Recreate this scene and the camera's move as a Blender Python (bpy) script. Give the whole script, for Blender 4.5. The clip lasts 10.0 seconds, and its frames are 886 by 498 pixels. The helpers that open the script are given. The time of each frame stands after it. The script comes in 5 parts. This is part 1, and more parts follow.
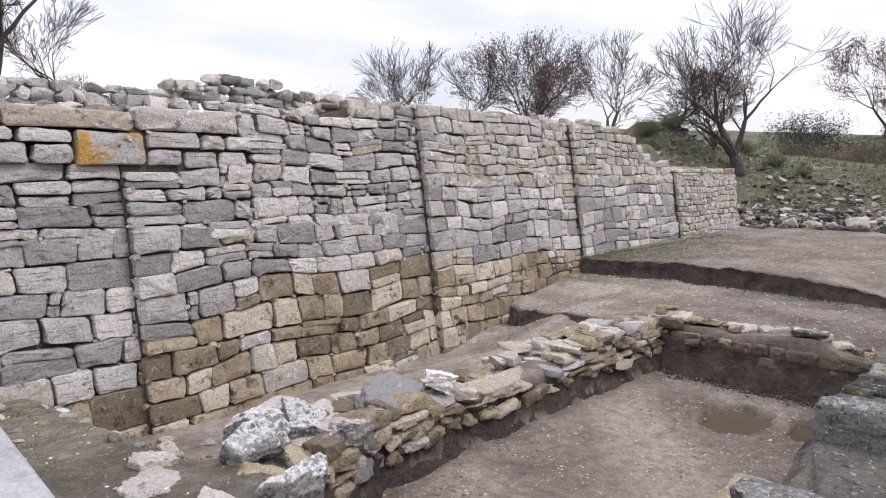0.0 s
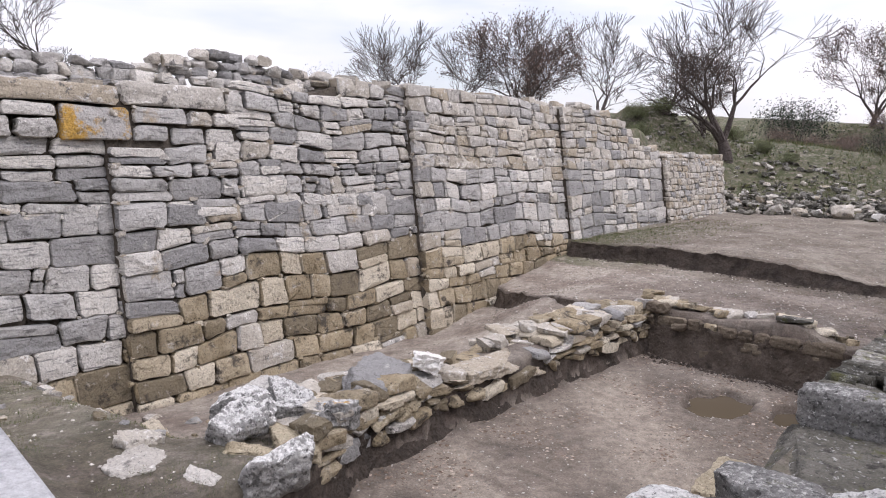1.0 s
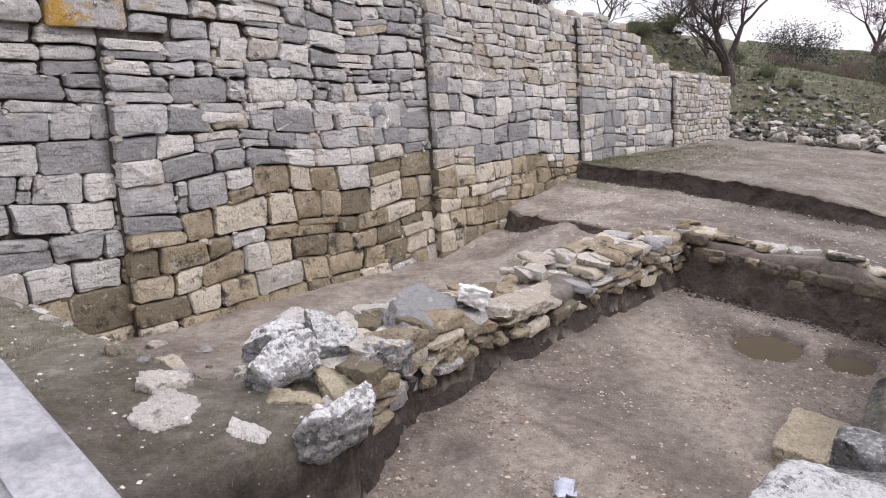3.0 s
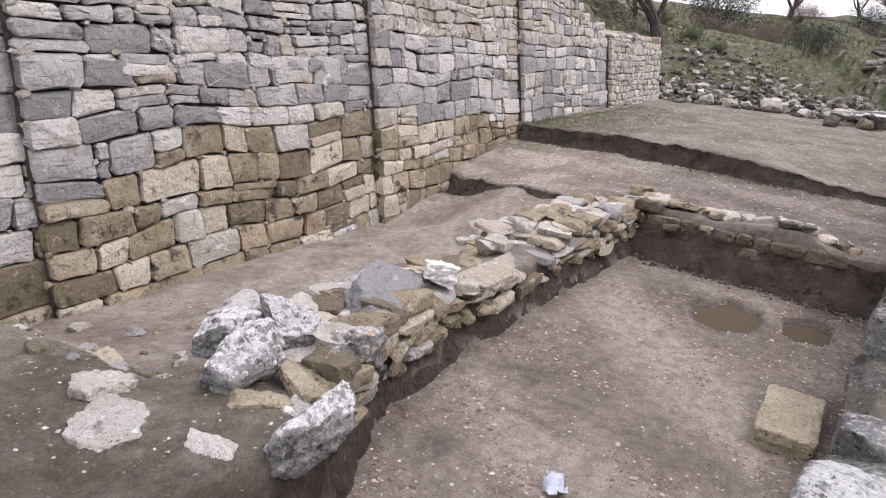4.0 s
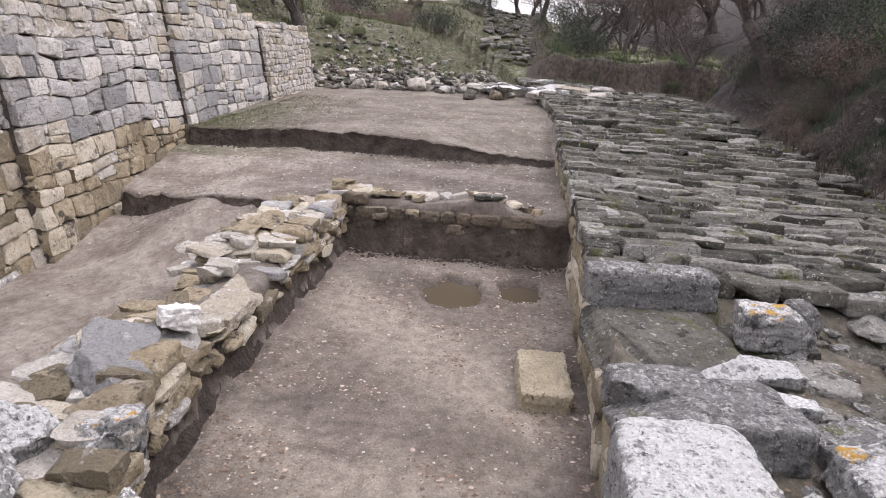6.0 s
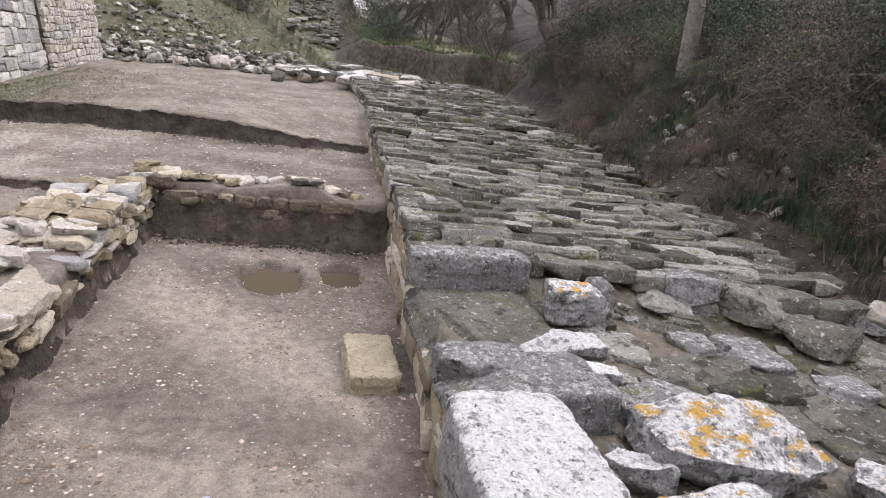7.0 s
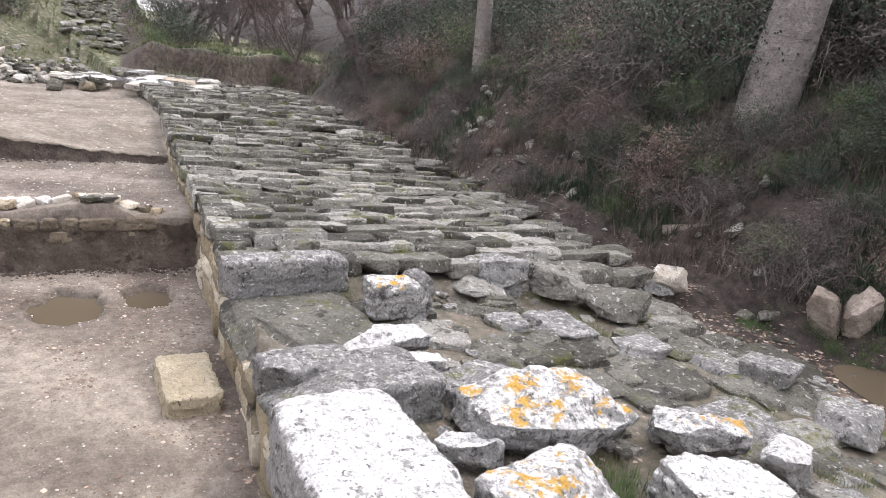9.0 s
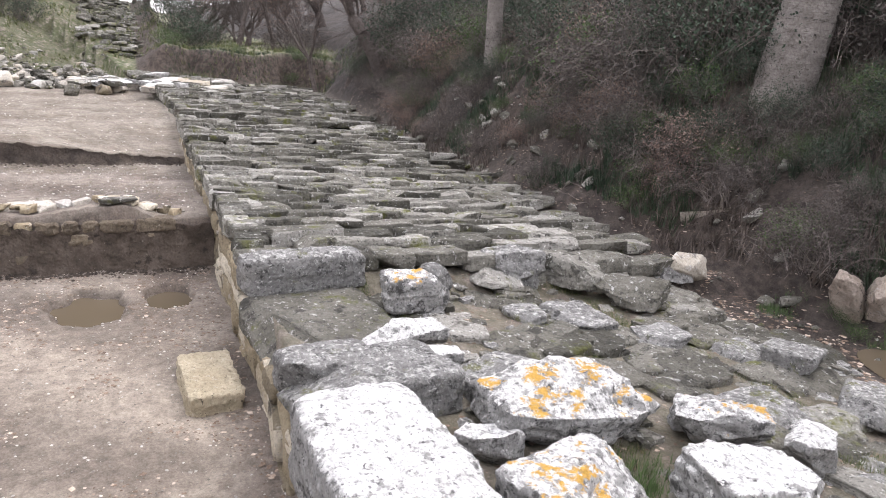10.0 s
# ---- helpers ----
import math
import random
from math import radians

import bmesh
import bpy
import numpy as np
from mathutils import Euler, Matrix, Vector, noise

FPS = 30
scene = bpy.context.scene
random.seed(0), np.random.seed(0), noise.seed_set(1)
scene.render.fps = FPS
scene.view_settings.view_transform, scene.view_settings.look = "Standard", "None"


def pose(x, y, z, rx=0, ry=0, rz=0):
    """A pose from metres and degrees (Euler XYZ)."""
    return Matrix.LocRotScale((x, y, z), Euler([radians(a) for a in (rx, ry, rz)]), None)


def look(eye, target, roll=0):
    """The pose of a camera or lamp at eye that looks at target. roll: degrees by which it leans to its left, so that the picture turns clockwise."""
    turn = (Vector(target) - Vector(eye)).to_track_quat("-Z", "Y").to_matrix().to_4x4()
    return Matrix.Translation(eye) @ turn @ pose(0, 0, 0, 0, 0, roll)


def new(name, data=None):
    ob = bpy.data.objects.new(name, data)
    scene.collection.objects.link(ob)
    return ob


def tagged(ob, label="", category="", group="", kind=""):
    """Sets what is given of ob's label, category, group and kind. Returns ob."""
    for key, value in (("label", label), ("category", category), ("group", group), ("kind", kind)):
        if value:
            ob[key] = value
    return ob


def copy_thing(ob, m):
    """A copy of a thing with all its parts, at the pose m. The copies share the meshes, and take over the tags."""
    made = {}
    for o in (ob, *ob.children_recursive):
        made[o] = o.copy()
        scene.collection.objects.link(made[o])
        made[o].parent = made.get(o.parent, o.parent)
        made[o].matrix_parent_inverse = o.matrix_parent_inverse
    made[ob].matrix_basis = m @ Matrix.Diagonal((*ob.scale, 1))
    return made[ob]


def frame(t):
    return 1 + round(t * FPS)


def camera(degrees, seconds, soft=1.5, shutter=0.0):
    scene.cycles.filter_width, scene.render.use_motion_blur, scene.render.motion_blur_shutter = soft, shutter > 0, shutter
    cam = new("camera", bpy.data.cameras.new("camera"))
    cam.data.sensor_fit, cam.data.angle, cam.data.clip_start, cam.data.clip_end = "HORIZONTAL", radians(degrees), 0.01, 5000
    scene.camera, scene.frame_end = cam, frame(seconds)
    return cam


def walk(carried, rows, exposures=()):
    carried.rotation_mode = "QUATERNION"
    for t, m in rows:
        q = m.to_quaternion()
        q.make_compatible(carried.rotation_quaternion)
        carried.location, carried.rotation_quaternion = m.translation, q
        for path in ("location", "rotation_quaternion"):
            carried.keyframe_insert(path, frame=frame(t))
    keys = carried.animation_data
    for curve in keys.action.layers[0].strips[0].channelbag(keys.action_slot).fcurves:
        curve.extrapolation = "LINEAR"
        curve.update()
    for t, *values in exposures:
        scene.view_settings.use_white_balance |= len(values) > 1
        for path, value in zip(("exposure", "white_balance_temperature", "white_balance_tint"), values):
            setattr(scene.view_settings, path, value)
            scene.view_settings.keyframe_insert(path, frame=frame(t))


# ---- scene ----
cam = camera(64.5, 10.0, 1.0)
PATH = [
    (0, (-5.485, -5.236, 2.988), (-4.05, -3.862, 2.76), 0.4),
    (0.5, (-5.489, -5.24, 2.994), (-4.052, -3.871, 2.748), 0.8),
    (1, (-5.478, -5.194, 2.985), (-4.022, -3.852, 2.705), 1.4),
    (1.5, (-5.429, -4.997, 2.919), (-3.978, -3.661, 2.585), 1.9),
    (2, (-5.318, -4.635, 2.923), (-3.883, -3.296, 2.533), 1.8),
    (2.5, (-5.31, -4.344, 2.892), (-3.896, -2.998, 2.455), 3.0),
    (3, (-5.356, -3.984, 2.878), (-3.876, -2.74, 2.366), 3.8),
    (3.2, (-5.328, -3.823, 2.845), (-3.805, -2.644, 2.304), 4.1),
    (4.3, (-5.143, -3.092, 2.859), (-3.503, -2.137, 2.225), 6.3),
    (4.5, (-5.166, -2.987, 2.883), (-3.475, -2.125, 2.251), 6.7),
    (5, (-5.105, -2.771, 2.899), (-3.298, -2.138, 2.32), 6.9),
    (5.2, (-5.019, -2.697, 2.909), (-3.18, -2.147, 2.345), 5.2),
    (6.3, (-5.021, -2.393, 2.906), (-3.105, -2.373, 2.331), 4.7),
    (6.5, (-5.039, -2.348, 2.901), (-3.123, -2.439, 2.334), 6.0),
    (7, (-5.068, -2.281, 2.899), (-3.186, -2.648, 2.333), 7.3),
    (7.5, (-5.059, -2.331, 2.902), (-3.229, -2.938, 2.374), 7.7),
    (8, (-5.065, -2.359, 2.886), (-3.309, -3.185, 2.4), 8.0),
    (8.5, (-5.067, -2.354, 2.885), (-3.341, -3.237, 2.393), 7.4),
    (9, (-5.088, -2.342, 2.892), (-3.348, -3.188, 2.38), 5.8),
    (9.5, (-5.091, -2.346, 2.892), (-3.346, -3.171, 2.368), 4.5),
    (10, (-5.095, -2.352, 2.886), (-3.341, -3.152, 2.353), 4.0),
]
EXPOSURES = [(0.0, -0.05, 6350, 17), (3.0, 0.02, 6350, 17), (4.5, 0.13, 6400, 18), (6.5, 0.16, 6450, 17), (7.5, 0.5, 6450, 15), (9.0, 0.74, 6500, 14), (10.0, 0.74, 6500, 14)]
walk(cam, [(t, look(eye, target, roll)) for t, eye, target, roll in PATH], EXPOSURES)

# ---------------------------------------------------------------- sky and light
world = bpy.data.worlds.new("overcast_sky")
scene.world = world
world.use_nodes = True
wn, wl = world.node_tree.nodes, world.node_tree.links
wn.clear()
SUN_ELEV, SUN_TURN = radians(52), radians(150)
sky = wn.new("ShaderNodeTexSky")
sky.sky_type, sky.sun_disc = "NISHITA", False
sky.sun_elevation, sky.sun_rotation = SUN_ELEV, SUN_TURN
sky_gain = wn.new("ShaderNodeVectorMath")
sky_gain.operation = "SCALE"
sky_gain.inputs["Scale"].default_value = 0.13
wl.new(sky.outputs[0], sky_gain.inputs[0])
w_co = wn.new("ShaderNodeTexCoord")
w_map = wn.new("ShaderNodeMapping")
w_map.inputs["Scale"].default_value = (1.2, 1.2, 5.0)
wl.new(w_co.outputs["Generated"], w_map.inputs[0])
w_noise = wn.new("ShaderNodeTexNoise")
w_noise.inputs["Scale"].default_value, w_noise.inputs["Detail"].default_value = 1.6, 5
wl.new(w_map.outputs[0], w_noise.inputs["Vector"])
w_ramp = wn.new("ShaderNodeValToRGB")
w_ramp.color_ramp.elements[0].position, w_ramp.color_ramp.elements[0].color = 0.38, (0.55, 0.55, 0.55, 1)
w_ramp.color_ramp.elements[1].position, w_ramp.color_ramp.elements[1].color = 0.6, (1, 1, 1, 1)
wl.new(w_noise.outputs[0], w_ramp.inputs[0])
w_mix = wn.new("ShaderNodeMix")
w_mix.data_type = "RGBA"
w_mix.inputs["B"].default_value = (1.05, 1.04, 1.07, 1)
wl.new(w_ramp.outputs[0], w_mix.inputs["Factor"])
wl.new(sky_gain.outputs[0], w_mix.inputs["A"])
w_sep = wn.new("ShaderNodeSeparateXYZ")
wl.new(w_co.outputs["Generated"], w_sep.inputs[0])
w_up = wn.new("ShaderNodeMapRange")
for key, val in (("From Min", 0.05), ("From Max", 0.8), ("To Min", 1.0), ("To Max", 2.0)):
    w_up.inputs[key].default_value = val
wl.new(w_sep.outputs[2], w_up.inputs["Value"])
w_bg = wn.new("ShaderNodeBackground")
wl.new(w_up.outputs[0], w_bg.inputs["Strength"])
wl.new(w_mix.outputs["Result"], w_bg.inputs[0])
w_out = wn.new("ShaderNodeOutputWorld")
wl.new(w_bg.outputs[0], w_out.inputs[0])
sun_data = bpy.data.lights.new("sun", "SUN")
sun_data.energy, sun_data.angle, sun_data.color = 1.6, radians(25), (1.0, 0.96, 0.9)
sun = new("sun", sun_data)
sun.matrix_world = look((0, 0, 30), (0 - 30 * math.cos(SUN_ELEV) * math.sin(SUN_TURN), 0 - 30 * math.cos(SUN_ELEV) * math.cos(SUN_TURN), 30 - 30 * math.sin(SUN_ELEV)))


# ---------------------------------------------------------------- materials
def mat(name, tones, scale=6.0, bump=0.5, bump_scale=25.0, rough=0.9, spots=None, spots2=None, moss=None, streak=None, vary=0.35, seed=0.0, spec=0.3, extra=(), crust=None):
    """tones: two colours mixed by coarse noise; spots: (colour, scale, threshold, softness) laid over them."""
    m = bpy.data.materials.new(name)
    m.use_nodes = True
    n, l = m.node_tree.nodes, m.node_tree.links
    bsdf = n["Principled BSDF"]
    bsdf.inputs["Roughness"].default_value = rough
    bsdf.inputs["Specular IOR Level"].default_value = spec
    geo, info = n.new("ShaderNodeNewGeometry"), n.new("ShaderNodeObjectInfo")
    rnd = n.new("ShaderNodeMath")
    rnd.operation = "ADD"
    l.new(geo.outputs["Random Per Island"], rnd.inputs[0])
    l.new(info.outputs["Random"], rnd.inputs[1])
    fr = n.new("ShaderNodeMath")
    fr.operation = "FRACT"
    l.new(rnd.outputs[0], fr.inputs[0])

    def noise_of(sc, detail=6.0, rough_=0.6, off=0.0, stretch=None):
        mp = n.new("ShaderNodeMapping")
        mp.inputs["Location"].default_value = (off + seed, off * 0.7, off * 1.3)
        if stretch:
            mp.inputs["Scale"].default_value = stretch
        l.new(geo.outputs["Position"], mp.inputs[0])
        t = n.new("ShaderNodeTexNoise")
        t.inputs["Scale"].default_value, t.inputs["Detail"].default_value, t.inputs["Roughness"].default_value = sc, detail, rough_
        l.new(mp.outputs[0], t.inputs["Vector"])
        return t.outputs[0]

    def ramp(src, a, b):
        r = n.new("ShaderNodeMapRange")
        r.interpolation_type = "SMOOTHSTEP"
        r.inputs["From Min"].default_value, r.inputs["From Max"].default_value = a, b
        l.new(src, r.inputs["Value"])
        return r.outputs[0]

    def mix(fac, a, b):
        x = n.new("ShaderNodeMix")
        x.data_type = "RGBA"
        if isinstance(fac, float):
            x.inputs["Factor"].default_value = fac
        else:
            l.new(fac, x.inputs["Factor"])
        for key, val in (("A", a), ("B", b)):
            if isinstance(val, tuple):
                x.inputs[key].default_value = (*val, 1)
            else:
                l.new(val, x.inputs[key])
        return x.outputs["Result"]

    col = mix(ramp(noise_of(scale), 0.3, 0.7), tones[0], tones[1])
    if len(tones) > 2:
        col = mix(ramp(fr.outputs[0], 0.55, 0.95), col, tones[2])
    if len(tones) > 3:
        col = mix(ramp(fr.outputs[0], 0.32, 0.06), col, tones[3])
    if streak:
        col = mix(ramp(noise_of(streak[1], 3, 0.6, 5.0, (1, 1, 9)), streak[2], streak[2] + 0.15), col, streak[0])
    for k, s in enumerate((spots, spots2, *extra, moss)):
        if s:
            col = mix(ramp(noise_of(s[1], 9, 0.74, 11.0 + 7 * k), s[2], s[2] + s[3]), col, s[0])
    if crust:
        # pale lichen crust, mixed in by upward normal and noise; sides stay darker
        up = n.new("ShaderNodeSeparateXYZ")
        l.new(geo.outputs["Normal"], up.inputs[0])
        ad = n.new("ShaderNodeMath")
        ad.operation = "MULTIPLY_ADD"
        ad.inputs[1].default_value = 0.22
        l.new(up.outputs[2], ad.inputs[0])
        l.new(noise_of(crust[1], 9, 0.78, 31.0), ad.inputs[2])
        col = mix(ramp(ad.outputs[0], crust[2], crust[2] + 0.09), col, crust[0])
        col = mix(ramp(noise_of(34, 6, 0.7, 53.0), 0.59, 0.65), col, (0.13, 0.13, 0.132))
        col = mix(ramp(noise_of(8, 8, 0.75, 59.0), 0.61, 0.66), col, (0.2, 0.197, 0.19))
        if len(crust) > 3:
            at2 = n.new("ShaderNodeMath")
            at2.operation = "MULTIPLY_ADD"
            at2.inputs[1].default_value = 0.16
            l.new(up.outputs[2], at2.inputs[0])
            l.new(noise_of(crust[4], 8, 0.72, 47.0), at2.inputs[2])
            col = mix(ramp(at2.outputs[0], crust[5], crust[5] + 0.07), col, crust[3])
    val = n.new("ShaderNodeMapRange")
    val.inputs["To Min"].default_value, val.inputs["To Max"].default_value = 1 - vary, 1 + vary
    l.new(fr.outputs[0], val.inputs["Value"])
    fine = n.new("ShaderNodeMapRange")
    fine.inputs["To Min"].default_value, fine.inputs["To Max"].default_value = 0.45, 1.55
    l.new(noise_of(bump_scale * 1.7, 4, 0.7, 3.0), fine.inputs["Value"])
    gain = n.new("ShaderNodeMath")
    gain.operation = "MULTIPLY"
    l.new(val.outputs[0], gain.inputs[0])
    l.new(fine.outputs[0], gain.inputs[1])
    sc = n.new("ShaderNodeVectorMath")
    sc.operation = "SCALE"
    l.new(col, sc.inputs[0])
    l.new(gain.outputs[0], sc.inputs["Scale"])
    l.new(sc.outputs[0], bsdf.inputs["Base Color"])
    bp = n.new("ShaderNodeBump")
    bp.inputs["Strength"].default_value, bp.inputs["Distance"].default_value = min(1.0, bump * 1.5), 0.05
    l.new(noise_of(bump_scale, 8, 0.75), bp.inputs["Height"])
    bp2 = n.new("ShaderNodeBump")
    bp2.inputs["Strength"].default_value, bp2.inputs["Distance"].default_value = min(1.0, bump), 0.12
    l.new(noise_of(bump_scale * 0.3, 4, 0.6, 2.0), bp2.inputs["Height"])
    l.new(bp.outputs[0], bp2.inputs["Normal"])
    l.new(bp2.outputs[0], bsdf.inputs["Normal"])
    return m


SPECK = ((0.13, 0.125, 0.12), 30, 0.58, 0.08)
GREY = mat("grey_limestone", ((0.4, 0.387, 0.373), (0.57, 0.553, 0.531), (0.6, 0.57, 0.525), (0.38, 0.373, 0.368)), 1.6, 0.6, 24, spots=((0.17, 0.164, 0.158), 3.2, 0.57, 0.12), spots2=((0.58, 0.565, 0.54), 5, 0.57, 0.1), extra=(SPECK, ((0.42, 0.345, 0.25), 1.3, 0.58, 0.12)), streak=((0.22, 0.213, 0.206), 3, 0.55), vary=0.2)
PALE = mat("pale_limestone", ((0.47, 0.428, 0.365), (0.63, 0.585, 0.52), (0.41, 0.392, 0.37), (0.55, 0.475, 0.37)), 3.0, 0.55, 26, spots=((0.17, 0.16, 0.15), 3.6, 0.55, 0.1), spots2=((0.74, 0.72, 0.69), 8, 0.55, 0.08), extra=(SPECK,), vary=0.22)
TAN = mat("tan_stained_limestone", ((0.31, 0.248, 0.158), (0.46, 0.385, 0.27), (0.55, 0.495, 0.4), (0.27, 0.225, 0.155)), 1.8, 0.6, 24, spots=((0.095, 0.082, 0.066), 3, 0.53, 0.12), spots2=((0.53, 0.48, 0.41), 6, 0.57, 0.08), extra=(((0.08, 0.068, 0.055), 24, 0.57, 0.08),), vary=0.24)
DIRTY = mat("earth_caked_stone", ((0.15, 0.12, 0.09), (0.24, 0.195, 0.145), (0.3, 0.255, 0.19)), 3.0, 0.8, 22, spots=((0.08, 0.065, 0.052), 4, 0.52, 0.14), spots2=((0.4, 0.35, 0.28), 12, 0.6, 0.08), vary=0.2)
RED_ROCK = mat("pinkish_split_rock", ((0.32, 0.26, 0.215), (0.47, 0.4, 0.345)), 4.0, 0.7, 22, spots=((0.5, 0.46, 0.42), 6, 0.58, 0.1), spots2=((0.14, 0.11, 0.09), 12, 0.58, 0.1), vary=0.06)
TAN_PLAIN = mat("tan_sandstone", ((0.38, 0.315, 0.215), (0.53, 0.46, 0.335)), 2.6, 0.8, 22, spots=((0.22, 0.18, 0.125), 5, 0.55, 0.14), spots2=((0.6, 0.54, 0.43), 9, 0.57, 0.1), extra=(((0.09, 0.075, 0.055), 28, 0.58, 0.06),), vary=0.1)
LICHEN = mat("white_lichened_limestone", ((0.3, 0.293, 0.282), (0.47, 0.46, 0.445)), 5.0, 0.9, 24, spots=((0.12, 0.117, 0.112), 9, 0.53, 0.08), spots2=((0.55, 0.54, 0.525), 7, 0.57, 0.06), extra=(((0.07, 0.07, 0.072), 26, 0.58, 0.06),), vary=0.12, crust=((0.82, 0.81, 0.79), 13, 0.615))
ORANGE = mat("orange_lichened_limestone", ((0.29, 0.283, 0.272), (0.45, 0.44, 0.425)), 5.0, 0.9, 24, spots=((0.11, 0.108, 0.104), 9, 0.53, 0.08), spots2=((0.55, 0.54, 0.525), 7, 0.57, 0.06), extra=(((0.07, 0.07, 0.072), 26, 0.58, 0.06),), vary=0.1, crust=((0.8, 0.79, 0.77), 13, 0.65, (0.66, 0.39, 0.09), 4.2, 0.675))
YELLOW = mat("yellow_lichened_limestone", ((0.40, 0.385, 0.37), (0.5, 0.48, 0.46)), 4.0, 0.6, 22, spots=((0.14, 0.135, 0.13), 6, 0.56, 0.12), spots2=((0.5, 0.3, 0.07), 1.6, 0.47, 0.1), extra=(SPECK, ((0.5, 0.48, 0.45), 9, 0.56, 0.06)), vary=0.1)
ROAD = mat("weathered_paving_limestone", ((0.14, 0.132, 0.108), (0.24, 0.228, 0.197), (0.31, 0.297, 0.27), (0.11, 0.105, 0.086)), 3.0, 0.8, 24, spots=((0.07, 0.067, 0.058), 4, 0.53, 0.1), spots2=((0.6, 0.59, 0.56), 14, 0.575, 0.05), extra=(((0.05, 0.048, 0.045), 26, 0.57, 0.06),), moss=((0.14, 0.145, 0.048), 1.7, 0.54, 0.12), streak=((0.12, 0.114, 0.1), 4, 0.55), vary=0.3)
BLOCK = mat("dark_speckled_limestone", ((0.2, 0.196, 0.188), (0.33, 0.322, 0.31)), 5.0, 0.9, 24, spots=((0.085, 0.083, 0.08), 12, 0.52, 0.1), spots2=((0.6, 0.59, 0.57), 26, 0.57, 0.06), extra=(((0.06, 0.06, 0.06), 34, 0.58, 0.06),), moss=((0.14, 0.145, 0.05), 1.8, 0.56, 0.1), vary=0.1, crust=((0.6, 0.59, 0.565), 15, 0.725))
WHITE = mat("clean_white_limestone", ((0.7, 0.68, 0.64), (0.8, 0.78, 0.75)), 5.0, 0.4, 20, spots=((0.5, 0.47, 0.42), 5, 0.6, 0.1), vary=0.05)
EARTH_CORE = mat("dark_joint_earth", ((0.09, 0.076, 0.06), (0.15, 0.127, 0.104)), 5.0, 0.8, 30, vary=0.0)
BARK = mat("brown_bark", ((0.07, 0.055, 0.05), (0.12, 0.1, 0.09)), 8.0, 0.8, 30, vary=0.15)
BARK_PALE = mat("pale_scaly_bark", ((0.2, 0.178, 0.162), (0.29, 0.262, 0.242)), 4.0, 1.0, 22, spots=((0.12, 0.1, 0.09), 14, 0.52, 0.16), spots2=((0.34, 0.315, 0.295), 26, 0.58, 0.1), streak=((0.14, 0.12, 0.108), 7, 0.55), vary=0.05)
LEAF_RED = mat("dry_russet_leaves", ((0.15, 0.1, 0.085), (0.23, 0.165, 0.135)), 3.0, 0.1, 30, rough=0.7, vary=0.35)
LEAF_GREEN = mat("dark_green_leaves", ((0.026, 0.04, 0.027), (0.048, 0.07, 0.044)), 0.9, 0.1, 8, rough=0.7, vary=0.22)
TWIG = mat("grey_brown_twigs", ((0.1, 0.083, 0.074), (0.185, 0.158, 0.143)), 4.0, 0.2, 30, vary=0.35)
WOOD = mat("weathered_grey_wood", ((0.42, 0.42, 0.43), (0.55, 0.55, 0.56)), 6.0, 0.4, 40, rough=0.7, streak=((0.3, 0.3, 0.31), 6, 0.55), vary=0.05)
PEBBLE = mat("pebbles_and_shell", ((0.22, 0.19, 0.165), (0.32, 0.29, 0.25), (0.5, 0.47, 0.43)), 30.0, 0.2, 60, vary=0.3)
LITTER = mat("dry_leaf_litter", ((0.16, 0.11, 0.08), (0.27, 0.2, 0.15), (0.4, 0.33, 0.27)), 30.0, 0.1, 60, vary=0.4)
LEAF_BRIGHT = mat("fresh_green_leaves", ((0.045, 0.08, 0.028), (0.08, 0.125, 0.042)), 1.5, 0.1, 8, rough=0.7, vary=0.25)
LITTER_DARK = mat("withered_brown_leaves", ((0.05, 0.044, 0.041), (0.095, 0.084, 0.078)), 0.9, 0.1, 8, vary=0.22)
LEAF_SAGE = mat("sage_green_leaves", ((0.15, 0.175, 0.085), (0.22, 0.24, 0.13)), 2.0, 0.1, 30, rough=0.7, vary=0.4)
GRASS = mat("short_green_grass", ((0.07, 0.1, 0.03), (0.12, 0.145, 0.05), (0.2, 0.175, 0.1)), 3.0, 0.1, 60, rough=0.7, vary=0.35)


